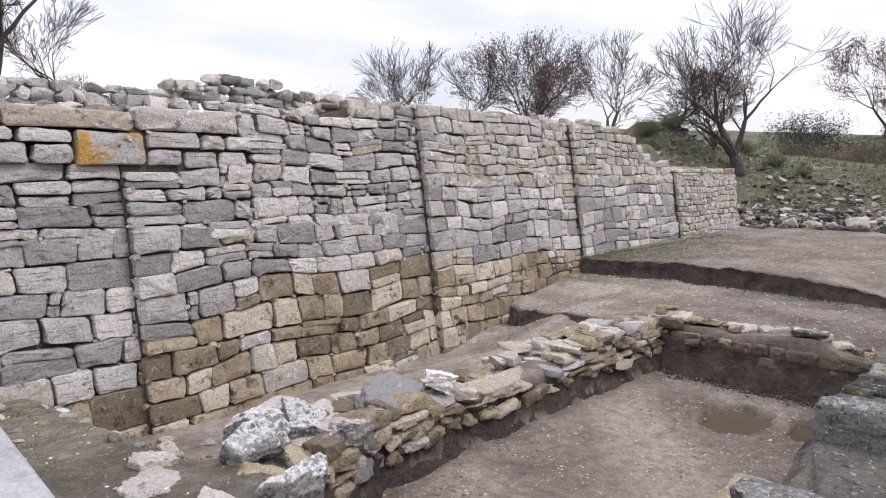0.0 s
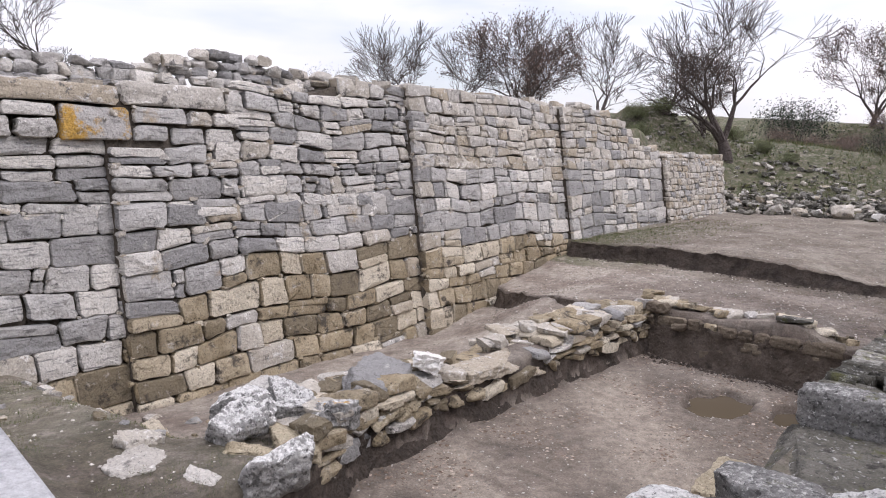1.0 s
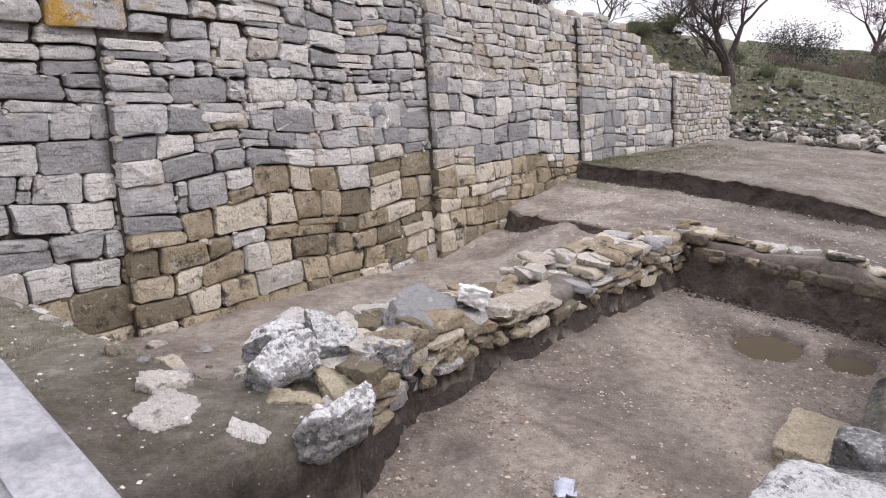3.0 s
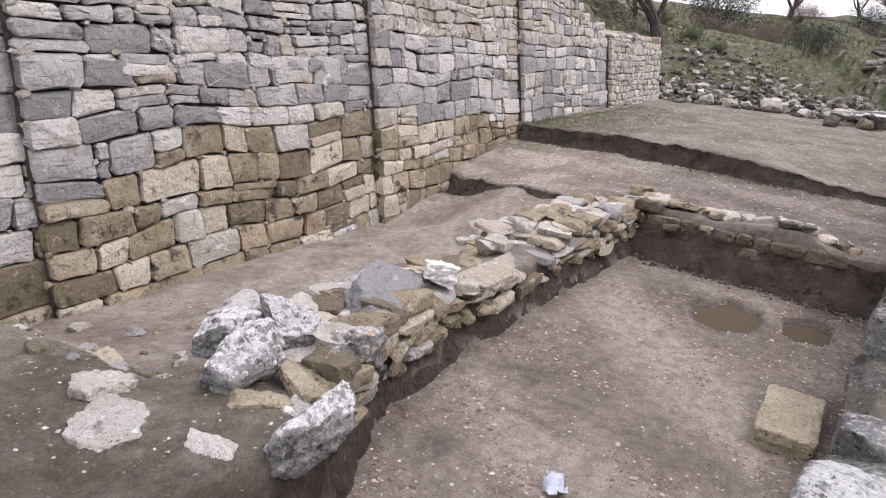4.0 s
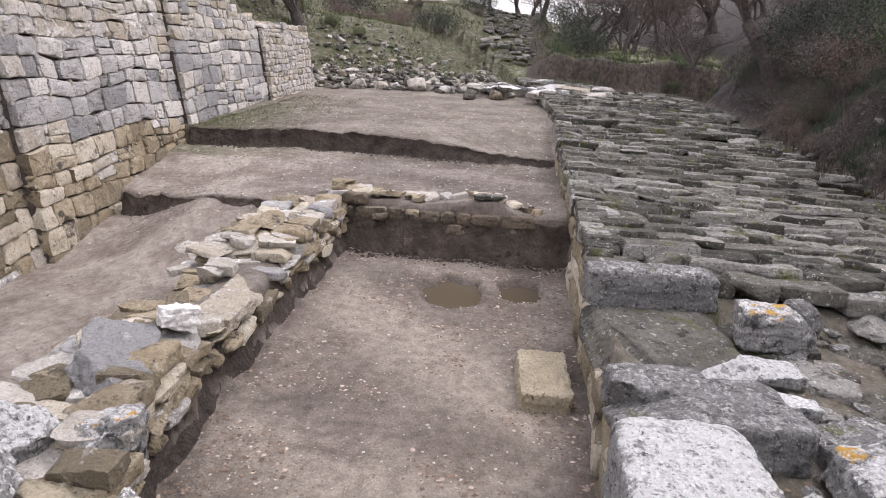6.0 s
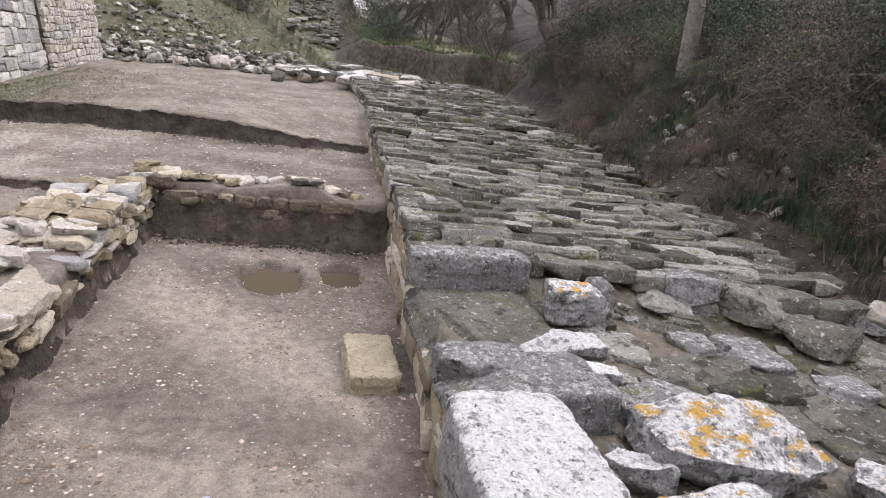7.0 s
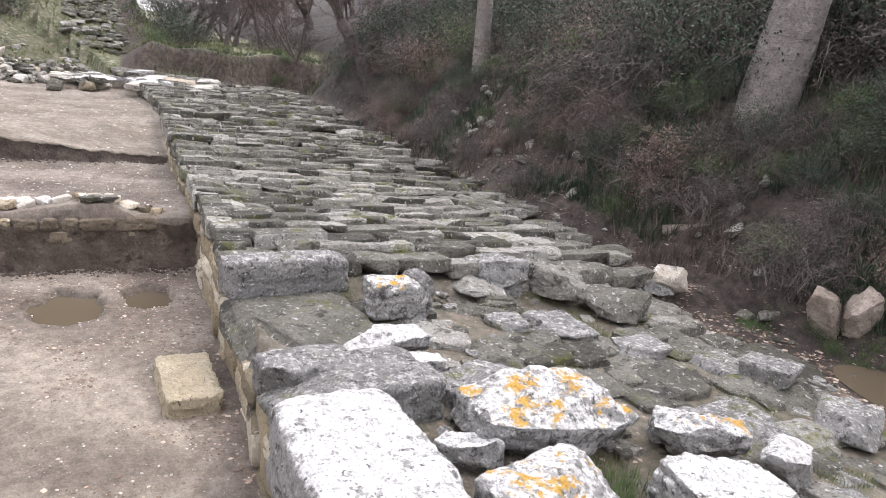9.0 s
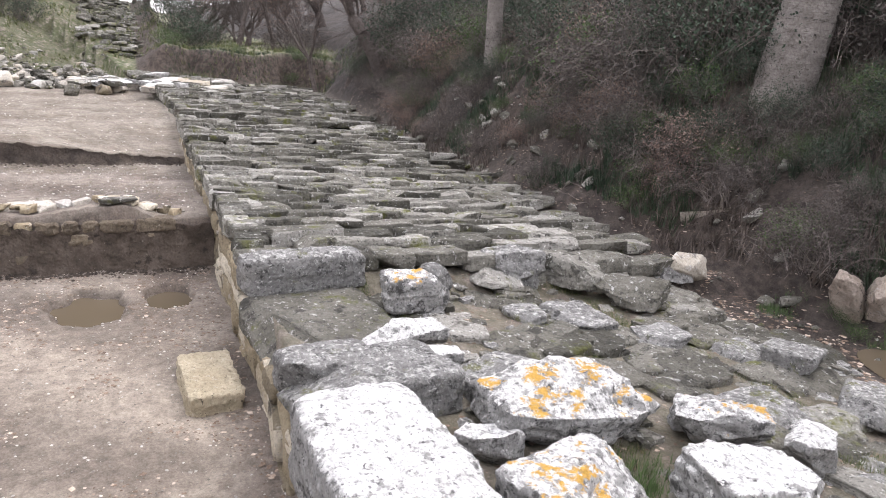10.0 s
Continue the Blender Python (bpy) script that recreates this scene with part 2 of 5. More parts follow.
def soil_material():
    """Earth: trodden mud, dark freshly cut soil, grass and leaf-strewn bank, blended by the sheet's soil mask."""
    m = bpy.data.materials.new("site_earth")
    m.use_nodes = True
    n, l = m.node_tree.nodes, m.node_tree.links
    bsdf = n["Principled BSDF"]
    geo = n.new("ShaderNodeNewGeometry")
    at = n.new("ShaderNodeAttribute")
    at.attribute_name = "soil"
    sep = n.new("ShaderNodeSeparateColor")
    l.new(at.outputs["Color"], sep.inputs[0])

    def noise_of(sc, detail=6.0, rough_=0.6):
        t = n.new("ShaderNodeTexNoise")
        t.inputs["Scale"].default_value, t.inputs["Detail"].default_value, t.inputs["Roughness"].default_value = sc, detail, rough_
        l.new(geo.outputs["Position"], t.inputs["Vector"])
        return t.outputs[0]

    def ramp(src, a, b, lo=0.0, hi=1.0):
        r = n.new("ShaderNodeMapRange")
        r.interpolation_type = "SMOOTHSTEP"
        for key, val in (("From Min", a), ("From Max", b), ("To Min", lo), ("To Max", hi)):
            r.inputs[key].default_value = val
        l.new(src, r.inputs["Value"])
        return r.outputs[0]

    def mix(fac, a, b):
        x = n.new("ShaderNodeMix")
        x.data_type = "RGBA"
        l.new(fac, x.inputs["Factor"])
        for key, val in (("A", a), ("B", b)):
            if isinstance(val, tuple):
                x.inputs[key].default_value = (*val, 1)
            else:
                l.new(val, x.inputs[key])
        return x.outputs["Result"]

    def times(a, b):
        x = n.new("ShaderNodeMath")
        x.operation = "MULTIPLY"
        l.new(a, x.inputs[0])
        l.new(b, x.inputs[1])
        return x.outputs[0]

    mud = mix(ramp(noise_of(0.9, 5), 0.35, 0.65), (0.245, 0.2, 0.168), (0.41, 0.36, 0.308))
    mud = mix(ramp(noise_of(3.0, 6, 0.7), 0.58, 0.75), mud, (0.22, 0.18, 0.15))
    mud = mix(ramp(noise_of(60, 3, 0.7), 0.6, 0.7), mud, (0.38, 0.34, 0.3))
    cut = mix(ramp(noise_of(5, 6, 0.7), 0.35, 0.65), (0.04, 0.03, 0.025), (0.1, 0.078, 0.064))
    grass = mix(ramp(noise_of(0.8, 6, 0.7), 0.35, 0.62), (0.065, 0.088, 0.032), (0.12, 0.125, 0.064))
    grass = mix(ramp(noise_of(25, 4, 0.7), 0.5, 0.7), grass, (0.06, 0.08, 0.03))
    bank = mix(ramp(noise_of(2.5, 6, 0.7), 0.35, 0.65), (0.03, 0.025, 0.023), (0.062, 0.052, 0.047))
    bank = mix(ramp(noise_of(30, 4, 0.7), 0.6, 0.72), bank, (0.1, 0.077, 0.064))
    col = mix(times(sep.outputs[1], ramp(noise_of(4, 6, 0.7), 0.3, 0.55)), mud, grass)
    col = mix(times(at.outputs["Alpha"], ramp(noise_of(1.6, 5, 0.65), 0.22, 0.55)), col, (0.56, 0.48, 0.395))
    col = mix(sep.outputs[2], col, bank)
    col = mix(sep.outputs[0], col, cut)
    grain = n.new("ShaderNodeVectorMath")
    grain.operation = "SCALE"
    l.new(col, grain.inputs[0])
    l.new(times(ramp(noise_of(45, 5, 0.8), 0.25, 0.75, 0.7, 1.3), ramp(noise_of(7, 5, 0.7), 0.3, 0.7, 0.75, 1.25)), grain.inputs["Scale"])
    l.new(grain.outputs[0], bsdf.inputs["Base Color"])
    l.new(ramp(noise_of(1.3, 4), 0.4, 0.7, 0.95, 0.7), bsdf.inputs["Roughness"])
    bsdf.inputs["Specular IOR Level"].default_value = 0.3
    bp = n.new("ShaderNodeBump")
    bp.inputs["Strength"].default_value, bp.inputs["Distance"].default_value = 1.0, 0.06
    l.new(noise_of(16, 9, 0.75), bp.inputs["Height"])
    l.new(bp.outputs[0], bsdf.inputs["Normal"])
    return m


SOIL = soil_material()

water = bpy.data.materials.new("muddy_water")
water.use_nodes = True
wb = water.node_tree.nodes["Principled BSDF"]
wb.inputs["Base Color"].default_value = (0.1, 0.08, 0.055, 1)
wb.inputs["Roughness"].default_value = 0.04
wb.inputs["IOR"].default_value = 1.33


# ---------------------------------------------------------------- helpers of this place
def hold(name, verts, faces, material, parent=None, smooth=True):
    me = bpy.data.meshes.new(name)
    me.from_pydata(verts, [], faces)
    me.materials.append(material)
    if smooth:
        me.shade_smooth()
        if smooth != "round":
            me.set_sharp_from_angle(angle=radians(42))
    ob = new(name, me)
    if parent is not None:
        ob.parent = parent
    return ob


def nz(x, y, z=0.0):
    return noise.noise(Vector((x, y, z)))


def smooth(a, b, v):
    t = min(1.0, max(0.0, (v - a) / (b - a)))
    return t * t * (3 - 2 * t)


def lerp_table(table, x):
    if x <= table[0][0]:
        return table[0][1]
    for (x0, y0), (x1, y1) in zip(table, table[1:]):
        if x <= x1:
            return y0 + (y1 - y0) * (x - x0) / (x1 - x0)
    return table[-1][1]


class Batch:
    """Many small pieces joined in one mesh."""

    def __init__(self):
        self.v, self.f = [], []

    def add(self, verts, faces):
        k = len(self.v)
        self.v.extend(verts)
        self.f.extend([tuple(i + k for i in q) for q in faces])


# ---------------------------------------------------------------- ground levels (x along the wall, y to the wall, z up)
WALL_TREND = [(-9, 4.45), (-1.4, 4.7), (5.1, 5.1), (11.3, 5.45), (18.0, 5.75), (23.6, 5.8), (30, 5.9)]
BUTTS = [-9.0, -1.4, 4.98, 11.3, 18.0, 23.7]


def wall_face(x, z, end=None):
    """The y of the battered wall's face, stepping forward at each vertical offset; end holds the section that runs on behind it."""
    off = 0.0
    at = x if end is None else min(x, end - 0.001)
    for a, b in zip(BUTTS, BUTTS[1:]):
        if a <= at < b:
            off = 0.085 - 0.17 * (b - x) / (b - a)
    return lerp_table(WALL_TREND, x) + off + 0.17 * (z - 1.0)


def pit_left(x):
    return 0.12 - 0.25 * smooth(0.5, -2.0, x) - 0.55 * smooth(-1.2, -2.6, x) + 0.05 * nz(x * 1.7, 3.1)


def cut_line(y):
    return 11.25 + 0.2 * smooth(-1, 1.5, y) - 0.35 * smooth(2.6, 4.6, y) + 0.16 * nz(y * 0.9, 9.0) + 0.06 * nz(y * 4.0, 2.0)


def far_pit(y):
    return 5.35 + 0.07 * nz(y * 2.0, 5.0)


def road_left(x):
    return -3.36 - 0.012 * max(0, x) + 0.05 * nz(x * 1.1, 8.0) + (0.012 * (x - 16) ** 2 if x > 16 else 0)


def ground(x, y):
    """Height and soil mask (cut, grass, bank); cut also darkens parts of flat ground."""
    cut = grass = bank = 0.0
    fine = 0.025 * nz(x * 1.3, y * 1.3) + 0.01 * nz(x * 6, y * 6)
    terrace1 = 0.2 + 0.16 * smooth(10, 6, x) * smooth(0, -2.5, y) - 0.42 * smooth(1.6, 4.7, y) * smooth(11.2, 7.2, x) + 1.5 * fine
    terrace2 = 0.33 + 0.29 * smooth(-3.3, 0.6, y) + 0.3 * smooth(11.5, 17, x) * smooth(0.6, -3.3, y) - 0.05 * smooth(3.0, 5.0, y) + 0.008 * max(0, x - 10) + 1.6 * fine
    # far hill behind the terrace and behind the wall
    z = terrace1
    c = smooth(cut_line(y) - 0.02, cut_line(y) + 0.14, x)
    cut = max(cut, 4 * c * (1 - c))
    z = z * (1 - c) + terrace2 * c
    if x > 10:
        grass = 0.55 * smooth(2.5, 5.0, y) * (1 - smooth(14, 20, x)) + 0.2
    # remnant of a cross wall over the pit's far edge
    ridge = smooth(-2.75, -2.2, y) * smooth(1.0, 0.6, y) * smooth(far_pit(y) + 0.75, far_pit(y) + 0.4, x)
    z += (0.2 + 0.07 * smooth(-1.2, 0.0, y)) * ridge
    if x < cut_line(y) and y < 2.5:
        cut = max(cut, 0.38 * smooth(3.0, 0.8, y) + 0.3 * smooth(1.8, -1.2, y) * smooth(-0.25, 0.3, nz(x * 0.7, y * 0.7, 5)))
    # trench at the foot of the wall and the pit
    trench = -0.42 - 0.13 * max(0, y - 1.0) + 0.05 * smooth(5, 2, x) + 2 * fine + 0.45 * smooth(3.4, 6.4, x) * (1 - smooth(2.6, 4.4, y)) + 0.3 * smooth(4.8, 6.9, x)
    mound = 0.42 - 0.34 * smooth(0.4, 4.4, y) + 1.6 * fine
    if y > 0.35:
        te = 5.6 + 0.48 * max(0, y - 1.0)
        e = smooth(te + 0.1, te - 0.15, x + 0.3 * nz(y * 1.4, 2.0))
        cut = max(cut, 4 * e * (1 - e)) if e > 0.02 else cut
        z = z * (1 - e) + trench * e
        m = smooth(-1.5, -3.0, x + 0.02 * y)
        z = z * (1 - m) + mound * m
        grass = max(grass, 0.5 * m)
        w = smooth(1.0, 0.55, y) * smooth(5.5, 5.2, x)
        z = max(z, (0.3 * w + z * (1 - w)))
    else:
        inside = smooth(far_pit(y) + 0.04, far_pit(y) - 0.1, x) * smooth(pit_left(x) + 0.03, pit_left(x) - 0.16, y)
        floor_ = -0.3 + fine + 0.05 * smooth(-0.8, 0.2, y)
        for px, py, rx, ry in ((3.78, -1.8, 0.6, 0.42), (4.0, -2.7, 0.42, 0.3)):
            d = math.hypot((x - px) / rx, (y - py) / ry) + 0.25 * nz(x * 4, y * 4, 7)
            floor_ -= 0.2 * smooth(1.08, 0.8, d)
            cut = max(cut, 0.7 * smooth(1.12, 0.95, d))
        top = z
        m = smooth(-1.8, -2.6, x)
        left_top = 0.3 * (1 - m) + mound * m
        if x < far_pit(y):
            top = left_top
            grass = max(grass, 0.5 * m)
        z = top * (1 - inside) + floor_ * inside
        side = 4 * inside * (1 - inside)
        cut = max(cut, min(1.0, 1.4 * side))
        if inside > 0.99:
            # dark tint on the flat floor, stronger towards left, far and road sides
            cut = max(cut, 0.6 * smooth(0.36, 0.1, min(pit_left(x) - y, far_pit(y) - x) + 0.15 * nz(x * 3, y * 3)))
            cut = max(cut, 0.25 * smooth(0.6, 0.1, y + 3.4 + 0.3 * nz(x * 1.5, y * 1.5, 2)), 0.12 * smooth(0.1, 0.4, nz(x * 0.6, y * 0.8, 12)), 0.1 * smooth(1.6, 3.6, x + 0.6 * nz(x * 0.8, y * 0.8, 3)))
            grass = 0.0
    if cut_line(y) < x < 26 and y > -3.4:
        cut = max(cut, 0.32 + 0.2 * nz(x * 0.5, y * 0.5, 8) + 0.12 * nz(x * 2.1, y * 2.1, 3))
    # paved road bed
    r = smooth(road_left(x) - 0.04, road_left(x) - 0.16, y) if x > 2 else smooth(-3.36, -3.46, y)
    if r > 0:
        edge = -8.7 - 0.05 * max(0, x - 3) + 0.4 * nz(x * 0.5, 1.0)
        bed = 0.56 - 0.15 * smooth(1.95, 1.6, x) - 0.055 * (-3.4 - y) + 0.012 * max(0, x) + 0.02 * max(0, x - 12) + 1.5 * fine
        up = max(0.0, edge - 0.3 - 1.3 * smooth(7, 1, x) - y)
        rise = 1.25 * min(up, 2.2) + 0.42 * min(max(0.0, up - 2.2), 16)
        slope = bed - 0.12 + rise + 0.35 * nz(x * 0.5, y * 0.5) * smooth(0, 2, up)
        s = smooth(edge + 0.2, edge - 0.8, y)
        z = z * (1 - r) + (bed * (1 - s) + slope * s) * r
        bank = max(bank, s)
        if inside_road(x, y):
            grass = max(grass, 0.5)
            cut = 0.3
    # hills
    if x > 26 and y < -2.5:
        s = smooth(27, 28.4, x + 1.6 * nz(y * 0.5, 6.0) + 0.5 * nz(y * 1.7, 2.0))
        top = 2.35 + 0.015 * (x - 28) + 0.25 * nz(x * 0.3, y * 0.3)
        s *= smooth(-2.5, -4.0, y)
        if top > z:
            z = z * (1 - s) + top * s
            cut = max(cut, 0.95 * smooth(0.0, 0.15, s) * smooth(1.0, 0.93, s))
            bank = max(bank * (1 - s), smooth(0.0, 0.15, s) * smooth(1.0, 0.93, s))
    if x > 24:
        h = smooth(24.5, 34.5, x + 0.25 * (y - 5)) * (2.1 * smooth(-1, 6, y) + 0.8) * smooth(-6, -2, y)
        z += h + 0.3 * nz(x * 0.3, y * 0.3) * smooth(25, 30, x)
        z += 2.9 * math.exp(-((x - 28.5) ** 2 + (y - 12.5) ** 2) / 10)
        z += min(2.0, 0.11 * max(0, x - 31.5)) * smooth(-5.5, -3.4, y) * smooth(6, 1, y)
        grass = max(grass, smooth(25.5, 27.5, x))
        cut = max(cut, 0.3 * smooth(26, 28, x) * smooth(-3, 0, y))
    if y > 6.0:
        hill = 3.9 + 0.25 * nz(x * 0.4, y * 0.4)
        w = smooth(6.1, 6.9, y) * smooth(22.5, 17.5, x - 2.4 * max(0, y - 7.5))
        if w > 0:
            z = max(z, z * (1 - w) + hill * w)
            grass = max(grass, w)
    # the walkway's bank, behind the first blocks
    b = smooth(-3.6, -4.6, x)
    if b > 0:
        z = z * (1 - b) + max(z, 0.9) * b
    return z, min(1.0, cut), min(1.0, grass), min(1.0, bank)


def inside_road(x, y):
    return -8.6 < y < -3.4 and -4 < x < 26


def axis(stops):
    """Grid lines from (end, step) stretches."""
    out, at = [], stops[0]
    for end, step in stops[1:]:
        k = max(1, round((end - at) / step))
        out += [at + (end - at) * i / k for i in range(k)]
        at = end
    return out + [at]


gx = axis([-600, (-60, 60), (-12, 6), (-5, 0.5), (-3.5, 0.12), (6.0, 0.055), (10.4, 0.1), (12.0, 0.06), (30, 0.25), (60, 1.2), (120, 6), (900, 78)])
gy = axis([-600, (-60, 60), (-24, 3), (-14, 0.5), (-9.5, 0.2), (-3.7, 0.12), (0.9, 0.055), (5.4, 0.11), (9, 0.25), (30, 1.5), (60, 5), (900, 84)])
verts, soil = [], []
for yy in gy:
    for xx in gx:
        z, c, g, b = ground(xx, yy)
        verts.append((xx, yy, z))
        # dry: weight of the paler floor tint, fading out towards the pit's sides
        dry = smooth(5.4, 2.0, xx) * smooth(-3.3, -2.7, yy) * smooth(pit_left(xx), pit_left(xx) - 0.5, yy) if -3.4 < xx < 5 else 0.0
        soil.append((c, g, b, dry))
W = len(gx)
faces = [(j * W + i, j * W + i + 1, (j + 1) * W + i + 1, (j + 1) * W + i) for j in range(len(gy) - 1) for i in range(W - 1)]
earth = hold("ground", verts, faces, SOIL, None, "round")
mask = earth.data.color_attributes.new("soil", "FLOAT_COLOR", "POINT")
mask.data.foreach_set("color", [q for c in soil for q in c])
tagged(earth, "brown trodden earth of an excavation with dark cut edges and grassy slopes", "ground", kind="structure")


# ---------------------------------------------------------------- stones
def face_stone(rng, quad, place, depth=0.3, bulge=0.025, gap=0.008, rough=0.012, worn=1.0):
    """A dressed stone: quad holds its four corners (u, w) in the face's plane; place(u, w, d) lays it d proud of that face."""
    thin = min(abs(quad[1][0] - quad[0][0]), abs(quad[2][1] - quad[1][1])) + 0.02
    rough, bulge = min(rough, 0.07 * thin), min(bulge, 0.1 * thin)
    q = [(u + rng.uniform(-rough, rough), w + rng.uniform(-rough, rough)) for u, w in quad]
    cu, cw = sum(p[0] for p in q) / 4, sum(p[1] for p in q) / 4
    ring = []
    cuts = [rng.uniform(0.02, 0.065) * worn for _ in range(4)]
    for k in range(4):
        (u0, w0), (u1, w1) = q[k], q[(k + 1) % 4]
        length = math.hypot(u1 - u0, w1 - w0) + 1e-6
        a, b = min(0.3, cuts[k] / length), 1 - min(0.3, cuts[(k + 1) % 4] / length)
        bow = rng.uniform(-0.6, 0.5) * rough
        for f in (a, a + (b - a) * rng.uniform(0.25, 0.42), a + (b - a) * rng.uniform(0.58, 0.75), b):
            push = (bow if a < f < b else 0.0) + rng.uniform(-rough, rough) * 0.5
            ring.append((u0 + (u1 - u0) * f + (w1 - w0) / length * push, w0 + (w1 - w0) * f - (u1 - u0) / length * push))
    size = min(abs(q[1][0] - q[0][0]), abs(q[2][1] - q[1][1])) + 0.02
    out = rng.uniform(-0.025, 0.03)
    tu, tw = rng.uniform(-0.05, 0.05), rng.uniform(-0.08, 0.08)
    lip = min(0.022, size * 0.1) * worn

    def shrink(p, amount):
        du, dw = cu - p[0], cw - p[1]
        ln = math.hypot(du, dw) + 1e-6
        return p[0] + du / ln * amount, p[1] + dw / ln * amount

    def rel(p):
        return out + tu * (p[0] - cu) + tw * (p[1] - cw)

    verts = []
    for p in ring:
        a = shrink(p, gap + 0.02)
        verts.append(place(a[0], a[1], -depth))
    for p in ring:
        a = shrink(p, gap)
        verts.append(place(a[0], a[1], rel(a) - lip * rng.uniform(1.0, 1.8)))
    for p in ring:
        a = shrink(p, gap + lip * rng.uniform(0.6, 1.3))
        verts.append(place(a[0], a[1], rel(a) + rng.uniform(-0.5, 0.4) * min(0.016, 0.06 * thin)))
    inner = size * 0.24
    for p in ring:
        a = shrink(p, gap + lip + inner * rng.uniform(0.7, 1.2))
        verts.append(place(a[0], a[1], rel(a) + bulge * rng.uniform(-0.2, 0.8)))
    verts.append(place(cu, cw, out + bulge * rng.uniform(-0.2, 1.0)))
    n = len(ring)
    faces = []
    for r in (0, n, 2 * n):
        for k in range(n):
            m = (k + 1) % n
            faces.append((r + k, r + m, r + n + m, r + n + k))
    for k in range(n):
        faces.append((3 * n + k, 3 * n + (k + 1) % n, 4 * n))
    return verts, faces


def rock(rng, size, planes=9, cuts=5, rough=0.05):
    """An angular boulder: a fine cube pushed inside random planes and roughened. size: its three extents."""
    off = Vector((rng.uniform(-50, 50), rng.uniform(-50, 50), rng.uniform(-50, 50)))
    cutters = []
    for _ in range(planes):
        d = Vector((rng.gauss(0, 1), rng.gauss(0, 1), rng.gauss(0, 1))).normalized()
        cutters.append((d, rng.uniform(0.33, 0.53)))
    power = 7 if size[2] > 0.5 * min(size[0], size[1]) + 0.08 else 15
    index, verts, faces = {}, [], []

    def vid(p):
        key = tuple(round(c * 1000) for c in p)
        if key not in index:
            index[key] = len(verts)
            v = Vector(p) * 0.5
            norm = (abs(v.x) ** power + abs(v.y) ** power + abs(v.z) ** power) ** (1 / power)
            v *= 0.5 / norm
            for d, r in cutters:
                s = v.dot(d) - r
                if s > 0:
                    v -= d * s
            w = Vector((v.x * size[0], v.y * size[1], v.z * size[2]))
            mean = (size[0] + size[1] + size[2]) / 3
            e = w / mean
            k = noise.noise(e * 2.5 + off) * 0.9 + noise.noise(e * 6.0 + off) * 0.6 - abs(noise.noise(e * 4.0 + off * 2)) * 0.8 + noise.noise(e * 14.0 + off) * 0.4
            layer = noise.noise(Vector((e.x * 1.2, e.y * 1.2, e.z * 11)) + off) * 0.6
            crumble = noise.noise(w * 19 + off) * 0.011 + noise.noise(w * 43 + off) * 0.007 if cuts > 12 else 0.0
            w += v.normalized() * ((k + layer) * rough * mean + crumble)
            verts.append(w)
        return index[key]

    n = cuts
    for ax in range(3):
        for sgn in (-1, 1):
            for i in range(n):
                for j in range(n):
                    cell = []
                    for a, b in ((i, j), (i + 1, j), (i + 1, j + 1), (i, j + 1)):
                        p = [0, 0, 0]
                        p[ax], p[(ax + 1) % 3], p[(ax + 2) % 3] = sgn, 2 * a / n - 1, 2 * b / n - 1
                        cell.append(vid(p))
                    faces.append(tuple(cell if sgn > 0 else cell[::-1]))
    return verts, faces


def placed(verts, m):
    return [tuple(m @ Vector(v)) for v in verts]


def boulder(name, size, m, material, label, category, seed, group="", cuts=7, planes=9, rough=0.05):
    verts, faces = rock(random.Random(seed), size, planes, cuts, rough)
    ob = hold(name, verts, faces, material)
    ob.matrix_world = m
    return tagged(ob, label, category, group)


# ---------------------------------------------------------------- the great wall
WALL_TOP = [(-9, 3.75), (-4, 3.75), (0.6, 3.85), (2.2, 4.0), (3.2, 4.3), (13.2, 4.35), (14.2, 4.1), (15.5, 3.8), (16.4, 3.5), (17.9, 3.15), (18.0, 3.05), (22.2, 3.0), (22.9, 2.7), (23.7, 2.3)]
WALL_FOOT = [(-9, 0.2), (-3.0, 0.0), (-2.3, -0.5), (-1.4, -1.1), (0.0, -1.15), (6.2, -0.9), (7.4, -0.6), (8.2, -0.3), (11.0, -0.1), (11.3, 0.1), (24, 0.3)]
STAIN = [(-9, -0.2), (-3.2, 0.15), (-1.5, -0.1), (-1.4, 0.42), (-0.2, 0.65), (1.0, 1.2), (3.0, 1.12), (5.2, 0.98), (11.4, 0.62), (11.6, 0.1), (24, 0.0)]

wall = new("wall_north", None)
tagged(wall, "battered ancient wall of grey limestone blocks with vertical offsets", "wall", kind="structure")
rng = random.Random(11)
wall_rest = {"grey": Batch(), "tan": Batch(), "pale": Batch(), "lichen": Batch()}
KIND = {"grey": GREY, "tan": TAN, "pale": PALE, "lichen": YELLOW}
ROUGH, SPLIT, LEAN_OF = [0.017], [0.12], [0.0]
wall_parts = []
SECTION = [None]
chips = {"tan": Batch(), "pale": Batch()}


def wall_place(u, w, d):
    return (u, wall_face(u, w, SECTION[0]) - d, w)


